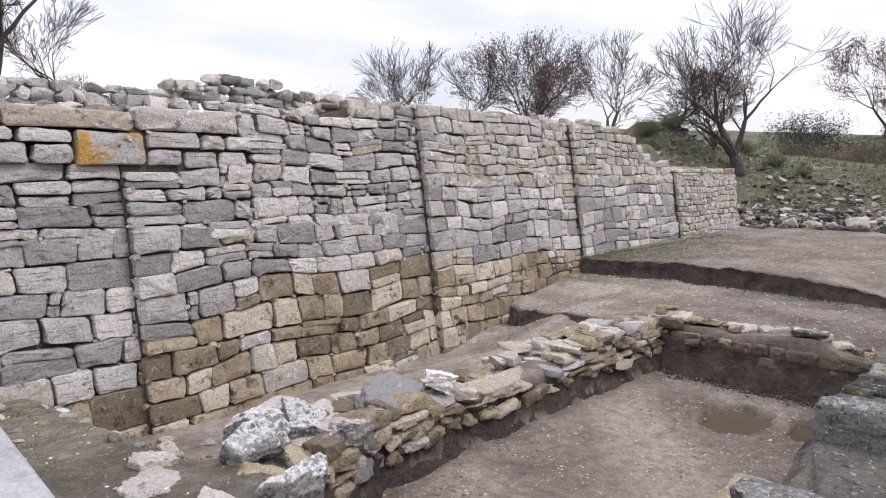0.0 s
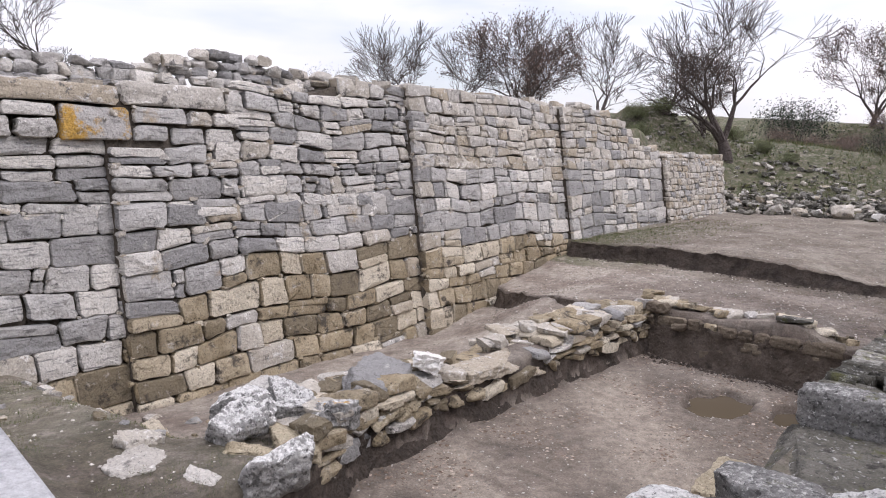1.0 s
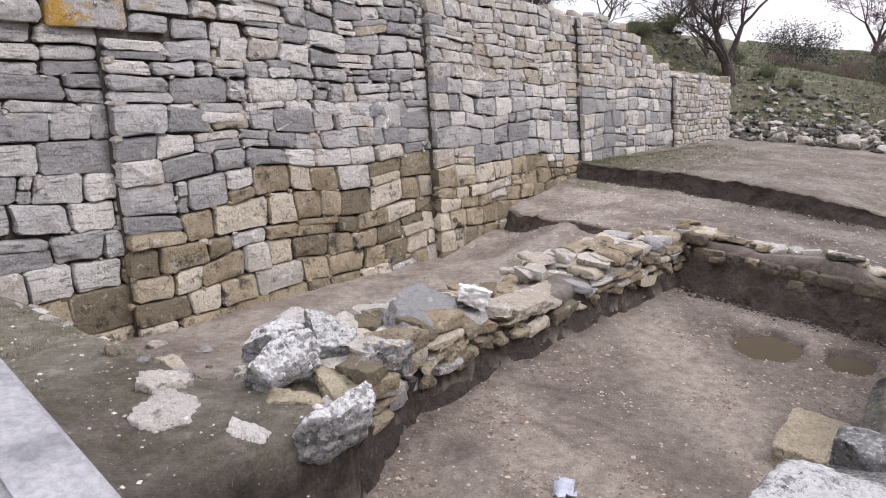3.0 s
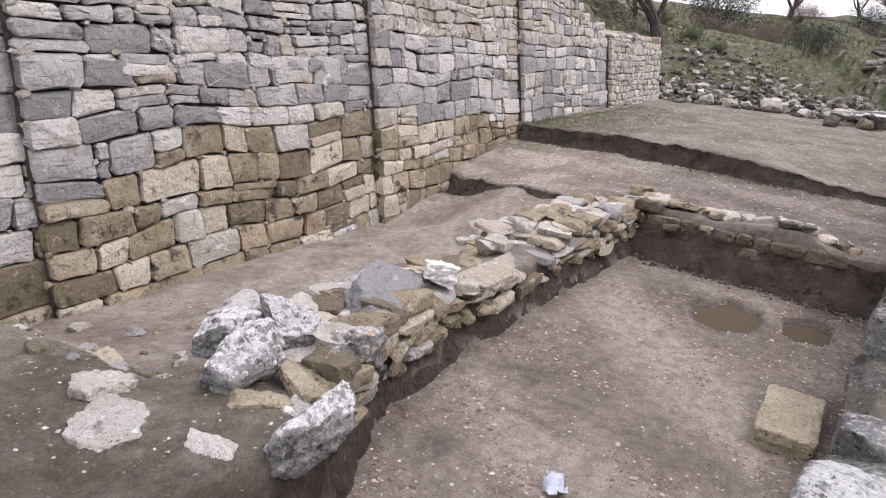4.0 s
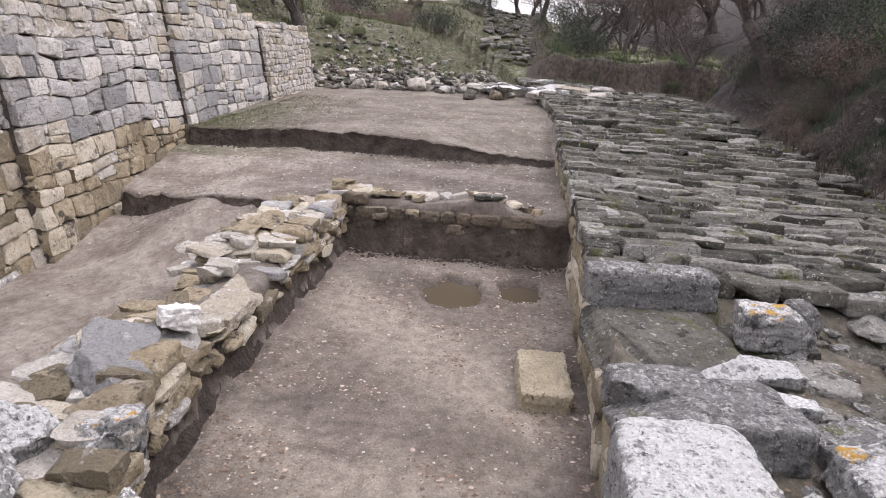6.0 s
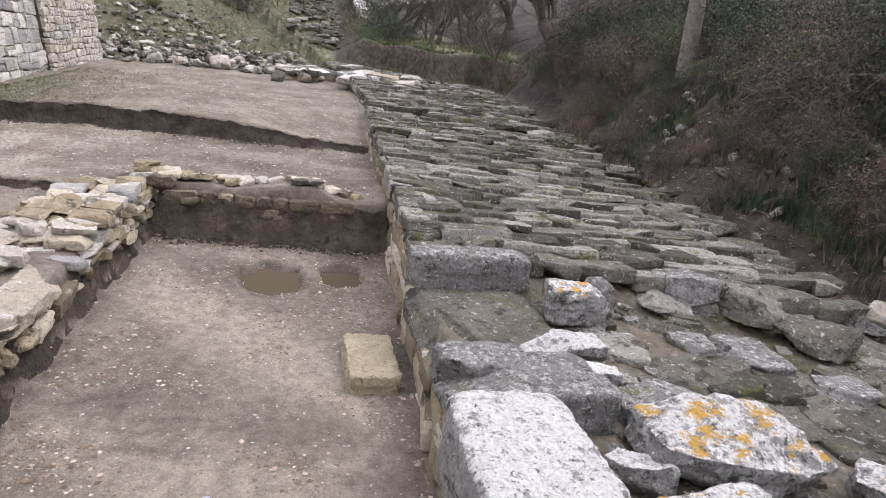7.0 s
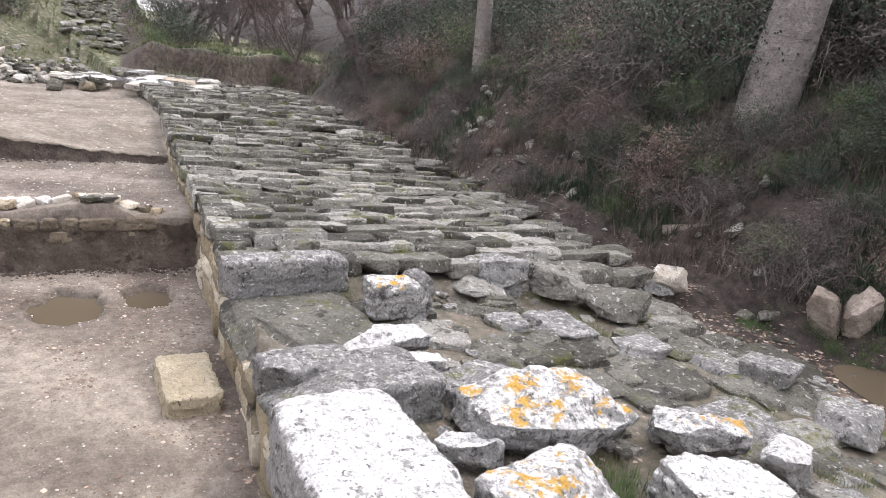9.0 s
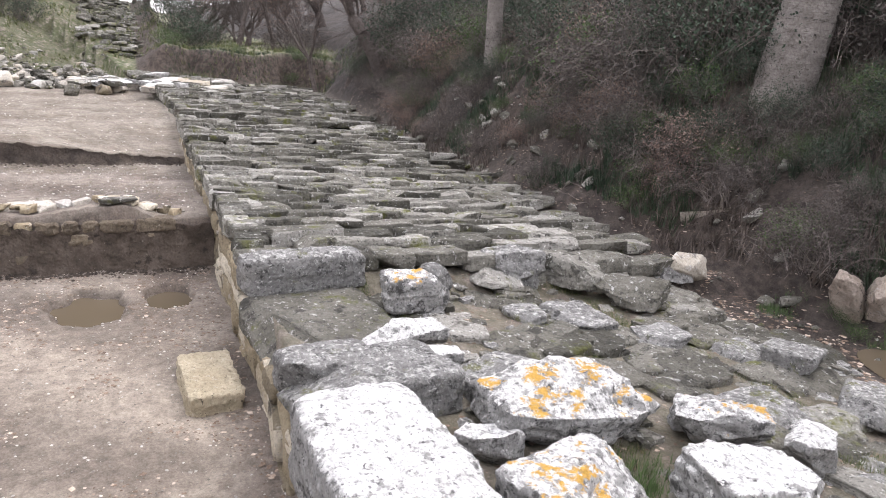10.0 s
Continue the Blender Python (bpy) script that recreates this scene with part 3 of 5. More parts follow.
def lay_wall(x0, x1, courses, width, top_of):
    """Courses between x0 and x1; courses: list of (z, height)."""
    for k, (z, h) in enumerate(courses):
        def line(x, kk, zz):
            return zz + 0.13 * nz(x * 0.5, kk * 0.35 + x0) + 0.06 * nz(x * 0.8, kk * 3.7 + x0) + 0.05 * nz(x * 2.1, kk * 1.3)
        x = x0
        LEAN_OF[0] = 0.0
        while x < x1 - 0.02:
            w = rng.uniform(*width(x, z)) * (0.75 + 0.8 * h)
            if x1 - x - w < 0.18:
                w = x1 - x
            xe = min(x1, x + w)
            a, b = z, z + h
            if 0.5 * (a + b) < lerp_table(WALL_FOOT, 0.5 * (x + xe)) - 0.25 or b > top_of(0.5 * (x + xe)) + 0.12:
                x = xe
                continue
            prev = LEAN_OF[0]
            lean = rng.uniform(-0.075, 0.075)
            quad = [(x, line(x, k, a)), (xe, line(xe, k, a)), (xe + lean, line(xe, k + 1, b)), (x + prev, line(x, k + 1, b))]
            LEAN_OF[0] = lean
            cells = [quad]
            roll = rng.random()
            if roll < SPLIT[0] and h > 0.22:
                f = rng.uniform(0.35, 0.65)
                mid = [(quad[0][0] * (1 - f) + quad[3][0] * f, quad[0][1] * (1 - f) + quad[3][1] * f), (quad[1][0] * (1 - f) + quad[2][0] * f, quad[1][1] * (1 - f) + quad[2][1] * f)]
                cells = [[quad[0], quad[1], mid[1], mid[0]], [mid[0], mid[1], quad[2], quad[3]]]
            elif roll < SPLIT[0] + 0.1 and w > 0.4:
                f = rng.uniform(0.12, 0.2)
                s0 = (quad[0][0] + (quad[1][0] - quad[0][0]) * (1 - f), quad[0][1] * f + quad[1][1] * (1 - f))
                s1 = (quad[3][0] + (quad[2][0] - quad[3][0]) * (1 - f), quad[3][1] * f + quad[2][1] * (1 - f))
                half = ((s0[0] + s1[0]) / 2, (s0[1] + s1[1]) / 2)
                right = ((quad[1][0] + quad[2][0]) / 2, (quad[1][1] + quad[2][1]) / 2)
                cells = [[quad[0], s0, s1, quad[3]], [s0, quad[1], right, half], [half, right, quad[2], s1]]
            for c in cells:
                cx, cz = sum(p[0] for p in c) / 4, sum(p[1] for p in c) / 4
                verts, faces = face_stone(rng, c, wall_place, gap=rng.uniform(0.003, 0.4 * ROUGH[0] + 0.01), rough=ROUGH[0], bulge=1.8 * ROUGH[0], worn=1.0 if ROUGH[0] < 0.02 else 1.1)
                stain = lerp_table(STAIN, cx) + 0.16 * nz(cx * 1.3, 4.0)
                if cz < stain:
                    kind = "tan" if rng.random() < 0.91 else "pale"
                elif cx > 18.05 or (cx > 5.3 and cz > 2.75 - 0.02 * cx):
                    kind = "pale" if rng.random() < 0.8 else "grey"
                else:
                    kind = "grey" if rng.random() < 0.93 else "pale"
                wall_parts.append((cx, kind, verts, faces, cz))
                if rng.random() < 0.45:
                    u, v_ = c[rng.randrange(4)]
                    e = rng.uniform(0.035, 0.085)
                    cv_, cf_ = rock(rng, (e * rng.uniform(1.0, 2.2), 0.1, e), 6, 2, 0.05)
                    chips["tan" if kind == "tan" else "pale"].add(placed(cv_, pose(u + rng.uniform(-0.05, 0.05), wall_face(u, v_) + 0.035, v_, 0, rng.uniform(-25, 25), 0)), cf_)
            x = xe


def course_list(z0, z1, lo, hi):
    out, z = [], z0
    while z < z1:
        h = rng.uniform(lo, hi)
        out.append((z, h))
        z += h
    return out


def top_at(x):
    return lerp_table(WALL_TOP, x)


for a, b, lo, hi, wd in ((-9.0, -1.4, 0.28, 0.48, (0.42, 0.95)), (-1.4, 4.98, 0.27, 0.47, (0.36, 0.9)), (4.98, 11.3, 0.25, 0.43, (0.34, 0.8)), (11.3, 18.0, 0.22, 0.4, (0.34, 0.78)), (18.0, 23.7, 0.17, 0.29, (0.25, 0.55))):
    foot = min(lerp_table(WALL_FOOT, a), lerp_table(WALL_FOOT, b), lerp_table(WALL_FOOT, 0.5 * (a + b))) - 0.3
    split = 1.9 if b < 6 else 2.6
    SECTION[0] = b
    last = b + (0.07 if b < 23 else 0.0)
    lay_wall(a, last, course_list(foot, split, lo, hi), lambda x, z, wd=wd: wd, top_at)
    if b < 6:
        ROUGH[0], SPLIT[0] = 0.026, 0.34
        lay_wall(a, last, course_list(split, 4.6, 0.2, 0.36), lambda x, z: (0.3, 0.95), top_at)
        ROUGH[0], SPLIT[0] = 0.017, 0.12
    else:
        lay_wall(a, last, course_list(split, 4.6, lo * 0.8, hi * 0.66), lambda x, z, wd=wd: (wd[0] * 0.9, wd[1] * 1.0), top_at)


SECTION[0] = None


def special_place(u, w, d):
    return (u, lerp_table(WALL_TREND, u) + 0.17 * (w - 1.0) - 0.05 - d, w)


def special(x0, z0, x1, z1, kind):
    """A single large stone in place of those that would lie there."""
    verts, faces = face_stone(rng, [(x0, z0), (x1, z0 + 0.01), (x1 - 0.02, z1), (x0 + 0.03, z1)], special_place, rough=0.014, bulge=0.04)
    wall_parts.append((0.5 * (x0 + x1), kind, verts, faces, 0.5 * (z0 + z1)))


wall_parts[:] = [p for p in wall_parts if not (-3.45 < p[0] < 0.66 and 2.96 < p[4] < 3.9)]
for x0, z0, x1, z1, kind in (
    (-1.12, 3.5, 0.55, 3.86, "pale"), (-2.85, 3.5, -1.14, 3.78, "pale"), (-3.5, 3.5, -2.87, 3.8, "grey"), (0.57, 3.5, 0.95, 3.85, "grey"),
    (-2.0, 3.0, -1.02, 3.48, "lichen"), (-1.0, 3.25, -0.15, 3.49, "grey"), (-0.13, 3.24, 0.3, 3.49, "pale"), (0.32, 3.24, 0.8, 3.48, "grey"),
    (-1.0, 2.98, -0.45, 3.23, "grey"), (-0.43, 2.96, 0.15, 3.22, "grey"), (0.17, 2.98, 0.7, 3.22, "grey"),
    (-2.55, 3.0, -2.02, 3.28, "pale"), (-3.1, 3.0, -2.57, 3.28, "pale"), (-3.6, 3.0, -3.12, 3.28, "grey"), (-2.7, 3.3, -2.02, 3.48, "grey"), (-3.5, 3.3, -2.72, 3.48, "grey"),
):
    special(x0, z0, x1, z1, kind)
near = sorted(wall_parts, key=lambda p: abs(p[0] - 1.2))
for i, (cx, kind, verts, faces, cz) in enumerate(near):
    if i < 300:
        hold("stone", verts, faces, KIND[kind], wall)
    else:
        wall_rest[kind].add(verts, faces)
for kind, batch in wall_rest.items():
    ob = hold("stonework", batch.v, batch.f, KIND[kind], wall)
    tagged(ob, kind="stuff")
for kind, batch in chips.items():
    tagged(hold("chinking", batch.v, batch.f, KIND[kind], wall), kind="stuff")
# core behind the stones
core = Batch()
xs = [-9 + 0.25 * i for i in range(131)]
xs = sorted(set([x for x in xs if x < 23.5] + [b - 0.01 for b in BUTTS[1:-1]] + [b + 0.01 for b in BUTTS[1:-1]] + [23.5]))
cv, cf = [], []
for x in xs:
    t, f = top_at(x) - 0.15, lerp_table(WALL_FOOT, x) - 0.5
    cv += [(x, wall_face(x, f) + 0.11, f), (x, wall_face(x, t) + 0.11, t), (x, wall_face(x, t) + 2.2, t - 0.05), (x, wall_face(x, t) + 2.2, f)]
for i in range(len(xs) - 1):
    k = 4 * i
    for a, b in ((0, 1), (1, 2), (2, 3)):
        cf.append((k + a, k + 4 + a, k + 4 + b, k + b))
k = 4 * (len(xs) - 1)
cf += [(k, k + 1, k + 2, k + 3)]
hold("core", cv, cf, EARTH_CORE, wall, smooth=False)

# end face of the wall and its coping: rough stones laid along the top
rest = Batch()
for i in range(300):
    x = rng.uniform(-6, 23)
    z = top_at(x) - 0.06
    y = wall_face(x, z) + rng.uniform(0.15, 1.6)
    s = rng.uniform(0.18, 0.5)
    v, f = rock(rng, (s * 1.4, s, s * 0.55), 6, 3, 0.06)
    rest.add(placed(v, pose(x, y, z, rng.uniform(-8, 8), rng.uniform(-8, 8), rng.uniform(0, 180))), f)
for z in [0.2 + 0.24 * i for i in range(12)]:
    y = wall_face(23.6, z) + 0.2
    while y < wall_face(23.6, z) + 2.2:
        w = rng.uniform(0.25, 0.5)
        v, f = rock(rng, (0.3, w * 1.1, 0.27), 4, 3, 0.04)
        rest.add(placed(v, pose(23.62, y, z + 0.1)), f)
        y += w
tagged(hold("capping_rubble", rest.v, rest.f, PALE, wall), kind="stuff")

# upper, set-back rubble wall on the terrace behind
upper = new("upper_wall", None)
tagged(upper, "low ruined rubble wall of small grey stones on the terrace above", "wall", kind="structure")
UP_TOP = [(-9, 4.5), (-2.5, 4.38), (-1.5, 4.22), (-0.65, 4.38), (0.2, 4.5), (0.4, 4.72), (1.3, 4.7), (1.9, 4.6), (3.0, 4.48), (4.5, 4.3)]
up = {"grey": Batch(), "pale": Batch()}
z = 3.7
while z < 5.0:
    h = rng.uniform(0.09, 0.18)
    x = -9.0
    while x < 4.5:
        w = rng.uniform(0.16, 0.44)
        if z + h < lerp_table(UP_TOP, x) + 0.05 * nz(x * 3, z):
            v, f = rock(rng, (w * 1.08, rng.uniform(0.25, 0.4), h * 1.15), 8, 4, 0.07)
            up["grey" if rng.random() < 0.7 else "pale"].add(placed(v, pose(x + w / 2, 6.15 + 0.35 * (z - 3.7) + rng.uniform(-0.08, 0.08), z + h / 2, rng.uniform(-4, 4), rng.uniform(-4, 4), rng.uniform(-6, 6))), f)
        x += w
    z += h
for kind, batch in up.items():
    tagged(hold("rubble", batch.v, batch.f, KIND[kind], upper), kind="stuff")


# ---------------------------------------------------------------- the paved road
road = new("road", None)
tagged(road, "ancient ramp paved with rows of weathered grey limestone slabs", "road", kind="structure")
rng = random.Random(23)


def road_top(x, y):
    return 0.74 - 0.17 * smooth(1.95, 1.6, x) - 0.055 * (-3.4 - y) + 0.012 * max(0, x) + 0.02 * max(0, x - 12)


slabs = []
x = 2.05
while x < 27:
    d = rng.uniform(0.3, 0.52)
    y = road_left(x) + rng.uniform(-0.03, 0.05)
    right = -8.4 - 0.05 * max(0, x - 3) + rng.uniform(-0.5, 0.4) + 0.5 * nz(x * 0.4, 2.0)
    bend = rng.uniform(-0.02, 0.02)
    lift = rng.uniform(-0.03, 0.04)
    while y > right:
        w = rng.uniform(0.35, 0.9)
        xx = x + bend * (-3.4 - y) + rng.uniform(-0.03, 0.03) - 0.05 * (-3.4 - y)
        h = rng.uniform(0.17, 0.24)
        v, f = rock(rng, (d * 1.16, w * 1.08, h), 2, 7, 0.042)
        zz = road_top(x, y - w / 2) - h / 2 + lift + rng.uniform(-0.03, 0.035)
        slabs.append((xx, placed(v, pose(xx + d / 2, y - w / 2, zz, rng.uniform(-2.5, 2.5), rng.uniform(4, 9), rng.uniform(-3, 3))), f))
        y -= w
        if rng.random() < 0.05:
            y -= rng.uniform(0.1, 0.5)
    x += d * rng.uniform(0.95, 1.1)
slabs.sort(key=lambda s: s[0])
far_slabs = Batch()
for i, (xx, v, f) in enumerate(slabs):
    if i < 210:
        hold("slab", v, f, ROAD, road)
    else:
        far_slabs.add(v, f)
tagged(hold("paving", far_slabs.v, far_slabs.f, ROAD, road), kind="stuff")

# worn, broken paving before the first whole row: flat slabs sunk in the earth, small rubble between them
for i in range(460):
    px, py = rng.uniform(-3.0, 2.1), rng.uniform(-8.9, -4.2)
    big_one = i < 150
    if (px < -1.0 and py > -6.5 or py > -4.95) and (big_one or py > -4.3):
        continue
    s = rng.uniform(0.36, 0.8) if big_one else rng.uniform(0.08, 0.24)
    v, f = rock(rng, (s, s * rng.uniform(0.6, 1.1), 0.2 if big_one else s * 0.6), 5 if big_one else 6, 9 if big_one else 4, 0.05 if big_one else 0.06)
    top = ground(px, py)[0] + (rng.uniform(0.0, 0.11) if big_one else rng.uniform(0.02, 0.06))
    hold("slab", placed(v, pose(px, py, top - (0.1 if big_one else 0.3 * s), rng.uniform(-4, 4), rng.uniform(-3, 5), rng.uniform(-16, 16) + 90 * rng.randint(0, 1))), f, rng.choice((ROAD, ROAD, ROAD, BLOCK)), road)

# kerb of the road: the retaining face over the pit
kerb = new("retaining_wall", None)
tagged(kerb, "mossy tan limestone retaining face under the road edge", "wall", kind="structure")
rng = random.Random(5)


def kerb_place(u, w, d):
    return (u, road_left(u) + d + 0.04, w)


z = -0.5
while z < 1.2:
    h = rng.uniform(0.2, 0.28)
    x = -3.2
    while x < 22:
        w = rng.uniform(0.3, 0.8)
        quad = [(x + w, z), (x, z), (x, z + h), (x + w, z + h)]
        if x < 2.1 and z > 0.2 or z + h > road_top(x, -3.4) + 0.06:
            x += w
            continue
        v, f = face_stone(rng, quad, kerb_place, 0.3)
        hold("stone", v, f, TAN if z < 0.35 else ROAD, kerb)
        x += w
    z += h


# ---------------------------------------------------------------- single blocks on the road and in the pit
def block(name, size, m, material, label, seed, rough=0.03, cuts=10, planes=5):
    """A dressed block with worn edges; the pose is that of its middle."""
    return boulder(name, size, m, material, label, "stone block", seed, "", cuts, planes, rough)


block("stone_block", (0.42, 1.3, 0.42), pose(1.87, -3.94, 0.61, 0, 1, 4), BLOCK, "long grey limestone block speckled with dark lichen on the road edge", 3, 0.02, 34, 0)
block("stone_block", (0.46, 0.66, 0.4), pose(1.16, -4.9, 0.58, 2, -4, 3), ORANGE, "squarish limestone block with orange lichen lying on the paving", 14, 0.05, 24, 5)
block("stone_block", (0.3, 0.42, 0.3), pose(1.62, -5.3, 0.52, 0, 4, 20), BLOCK, "small rounded grey stone behind the orange-lichened block", 15, 0.04, 12, 8)
block("stone_block", (1.75, 0.84, 0.64), pose(-1.95, -3.58, 0.5, 0, 0, 1), LICHEN, "large limestone block covered in white lichen at the road edge", 7, 0.022, 44, 0)
block("stone_block", (0.72, 1.35, 0.56), pose(-1.34, -5.2, 0.54, 3, -5, -10), ORANGE, "white and orange lichened boulder with grass at its foot", 27, 0.06, 36, 9)
block("stone_block", (0.66, 0.86, 0.46), pose(-2.25, -4.62, 0.46, 0, 3, 14), ORANGE, "pale lichened block with an orange patch beside the large block", 26, 0.045, 30, 5)
block("stone_block", (0.46, 0.66, 0.34), pose(-1.72, -6.2, 0.45, 5, 3, -30), ORANGE, "small pale stone with orange lichen on top", 33, 0.055, 24, 7)
block("stone_block", (0.6, 0.8, 0.38), pose(-2.52, -5.72, 0.45, 5, 3, -10), LICHEN, "rounded limestone block crusted with white lichen", 41, 0.055, 26, 7)
block("stone_block", (0.4, 0.5, 0.3), pose(-2.2, -6.6, 0.4, 5, 3, 30), LICHEN, "rounded limestone block crusted with white lichen", 42, 0.05, 14, 8)
block("stone_block", (0.42, 0.3, 0.26), pose(-1.5, -4.42, 0.43, 3, 3, 30), LICHEN, "broken pale stone wedged beside the lichened boulder", 43, 0.05, 12, 8)
block("stone_block", (0.8, 1.2, 0.34), pose(-0.6, -3.9, 0.5, 2, 3, 8), BLOCK, "striated grey slab with mossy end in the road edge", 44, 0.03, 30, 2)
block("stone_block", (0.5, 0.75, 0.34), pose(-0.2, -3.66, 0.46, 1, 2, 6), BLOCK, "pale worn slab in the road edge", 47, 0.02, 14, 1)
block("stone_block", (1.75, 1.25, 0.3), pose(0.85, -3.92, 0.32, 0, 1, 5), ROAD, "sunken flat slab below the long block", 48, 0.02, 18, 1)
block("stone_block", (0.32, 0.8, 0.2), pose(0.16, -4.42, 0.53, 4, 0, 6), LICHEN, "cracked pale slab between paving stones", 52, 0.04, 14, 6)
block("stone_block", (0.34, 0.78, 0.2), pose(-0.2, -4.4, 0.47, 4, 0, 4), LICHEN, "cracked pale slab between paving stones", 53, 0.04, 14, 6)
block("stone_block", (0.66, 0.82, 0.32), pose(-0.72, -5.05, 0.44, 0, 8, 12), BLOCK, "mossy rounded slab beside the lichened boulder", 54, 0.03, 14, 6)
block("stone_block", (0.7, 0.62, 0.4), pose(1.95, -6.5, 0.5, 0, 6, 12), BLOCK, "rough dark-lichened block tilted in the paving", 55, 0.05, 14, 6)
block("stone_block", (1.1, 0.7, 0.36), pose(1.85, -7.25, 0.44, 3, 8, 16), ROAD, "jagged layered paving block by the road's outer edge", 56, 0.06, 16, 6)
block("stone_block", (0.8, 0.6, 0.3), pose(1.1, -7.6, 0.36, 3, 6, 30), ROAD, "jagged layered paving block by the road's outer edge", 60, 0.06, 14, 6)
block("stone_block", (0.5, 0.42, 0.2), pose(-0.76, -8.12, 0.29, 0, 4, 22), BLOCK, "flat pale slab at the road's outer edge", 57, 0.03, 12, 4)
block("stone_block", (0.5, 0.6, 0.24), pose(-1.75, -7.9, 0.29, 0, 4, 30), BLOCK, "flat pale slab at the road's outer edge", 58, 0.03, 12, 4)
block("stone_block", (0.42, 0.6, 0.34), pose(1.85, -9.12, 0.36, 20, 25, 20), PALE, "angular fallen block at the foot of the bank", 59, 0.03, 12, 8)
block("stone_block", (0.44, 0.5, 0.8), pose(0.36, -10.36, 0.36, -34, 12, 30), RED_ROCK, "split pinkish rock standing at the foot of the bank", 63, 0.05, 14, 12)
block("stone_block", (0.4, 0.46, 0.78), pose(0.02, -10.6, 0.42, -30, -10, 40), RED_ROCK, "broken half of a pinkish rock at the foot of the bank", 64, 0.05, 14, 12)
block("stone_block", (0.92, 0.5, 0.24), pose(1.2, -2.92, -0.22, 2, -2, 3), TAN_PLAIN, "squared tan stone block lying on the pit floor", 61, 0.04, 26, 0)

# ---------------------------------------------------------------- low rubble wall beside the pit
rng = random.Random(77)
low = new("low_wall", None)
tagged(low, "ruined low wall of stacked flat tan and grey stones", "low wall", kind="structure")
LOW_TOP = [(-2.2, 0.5), (-1.4, 0.55), (-0.4, 0.52), (0.4, 0.42), (1.6, 0.3), (2.4, 0.42), (3.4, 0.58), (4.6, 0.55), (5.4, 0.55)]
z = -0.02
while z < 0.62:
    h = rng.uniform(0.08, 0.16)
    for row, (yo, yd) in enumerate(((0.13, 0.4), (0.5, 0.42), (0.85, 0.36))):
        x = -1.9
        while x < 5.5:
            w = rng.uniform(0.2, 0.5)
            top = lerp_table(LOW_TOP, x) - 0.07 * row + 0.05 * nz(x * 2, row)
            if row == 0 and 0.5 < x < 2.1 and z > 0.12:
                top = -1
            if z + h * 0.6 < top and (row == 0 or z > 0.12):
                v, f = rock(rng, (w * 1.1, yd * rng.uniform(0.9, 1.25), h * 1.15), 6, 5, 0.055)
                py = pit_left(x + w / 2) + yo + (rng.uniform(-0.04, 0.05) if row else rng.uniform(-0.04, 0.02)) - 0.03
                kind = TAN if rng.random() < 0.85 - z else rng.choice((PALE, PALE, TAN, GREY))
                hold("stone", placed(v, pose(x + w / 2, py, z + h / 2, rng.uniform(-5, 5), rng.uniform(-5, 5), rng.uniform(-9, 9) if row else rng.uniform(-3, 3))), f, kind, low)
            x += w
    z += h
for i in range(46):
    px = rng.uniform(2.3, 4.6)
    py = rng.uniform(0.2, 1.5)
    s = rng.uniform(0.2, 0.46)
    v, f = rock(rng, (s, s * rng.uniform(0.6, 1.0), rng.uniform(0.08, 0.14)), 6, 5, 0.055)
    hold("stone", placed(v, pose(px, py, max(ground(px, py)[0], 0.25 - 0.35 * max(0, py - 0.8)) + rng.uniform(0.04, 0.2), rng.uniform(-9, 9), rng.uniform(-9, 9), rng.uniform(0, 180))), f, rng.choice((PALE, PALE, TAN)), low)
# return of the wall along the pit's far edge
for i in range(46):
    t = rng.random()
    py = 0.2 - 3.2 * t * t
    px = far_pit(py) + 0.3 + rng.uniform(-0.06, 0.3)
    s = rng.uniform(0.16, 0.42) * (1 - 0.4 * t)
    v, f = rock(rng, (s, s * 1.3, 0.1), 5, 4, 0.03)
    pz = ground(px, py)[0] + 0.03 + rng.random() * 0.16 * (1 - t) ** 1.5
    hold("stone", placed(v, pose(px, py, pz, rng.uniform(-8, 8), rng.uniform(-8, 8), rng.uniform(0, 180))), f, rng.choice((PALE, TAN, TAN)), low)
for i in range(10):
    py = 0.15 - 3.0 * rng.random() ** 1.7
    s = rng.uniform(0.08, 0.24)
    pz = rng.uniform(0.05, 0.3) if i % 4 else rng.uniform(-0.25, 0.05)
    v, f = rock(rng, (s * 0.6, s * 1.2, s * 0.6), 6, 4, 0.05)
    hold("stone", placed(v, pose(far_pit(py) - 0.07, py, pz, rng.uniform(-9, 9), rng.uniform(-9, 9), rng.uniform(-15, 15))), f, DIRTY, low)

def cross_place(u, w, d):
    return (far_pit(u) - 0.07 - d, u, w)


z = 0.02
while z < 0.5:
    h = rng.uniform(0.13, 0.24)
    y = 0.12
    while y > -2.6:
        w = rng.uniform(0.2, 0.6)
        if z + h < 0.6 - 0.05 * abs(y) and (z > 0.19 or y > -0.9 and z > 0.08):
            v, f = face_stone(rng, [(y, z), (y - w, z), (y - w, z + h), (y, z + h)], cross_place, 0.25, rough=0.03, gap=0.014)
            hold("stone", v, f, DIRTY if rng.random() < 0.85 else TAN, low)
        y -= w
    z += h
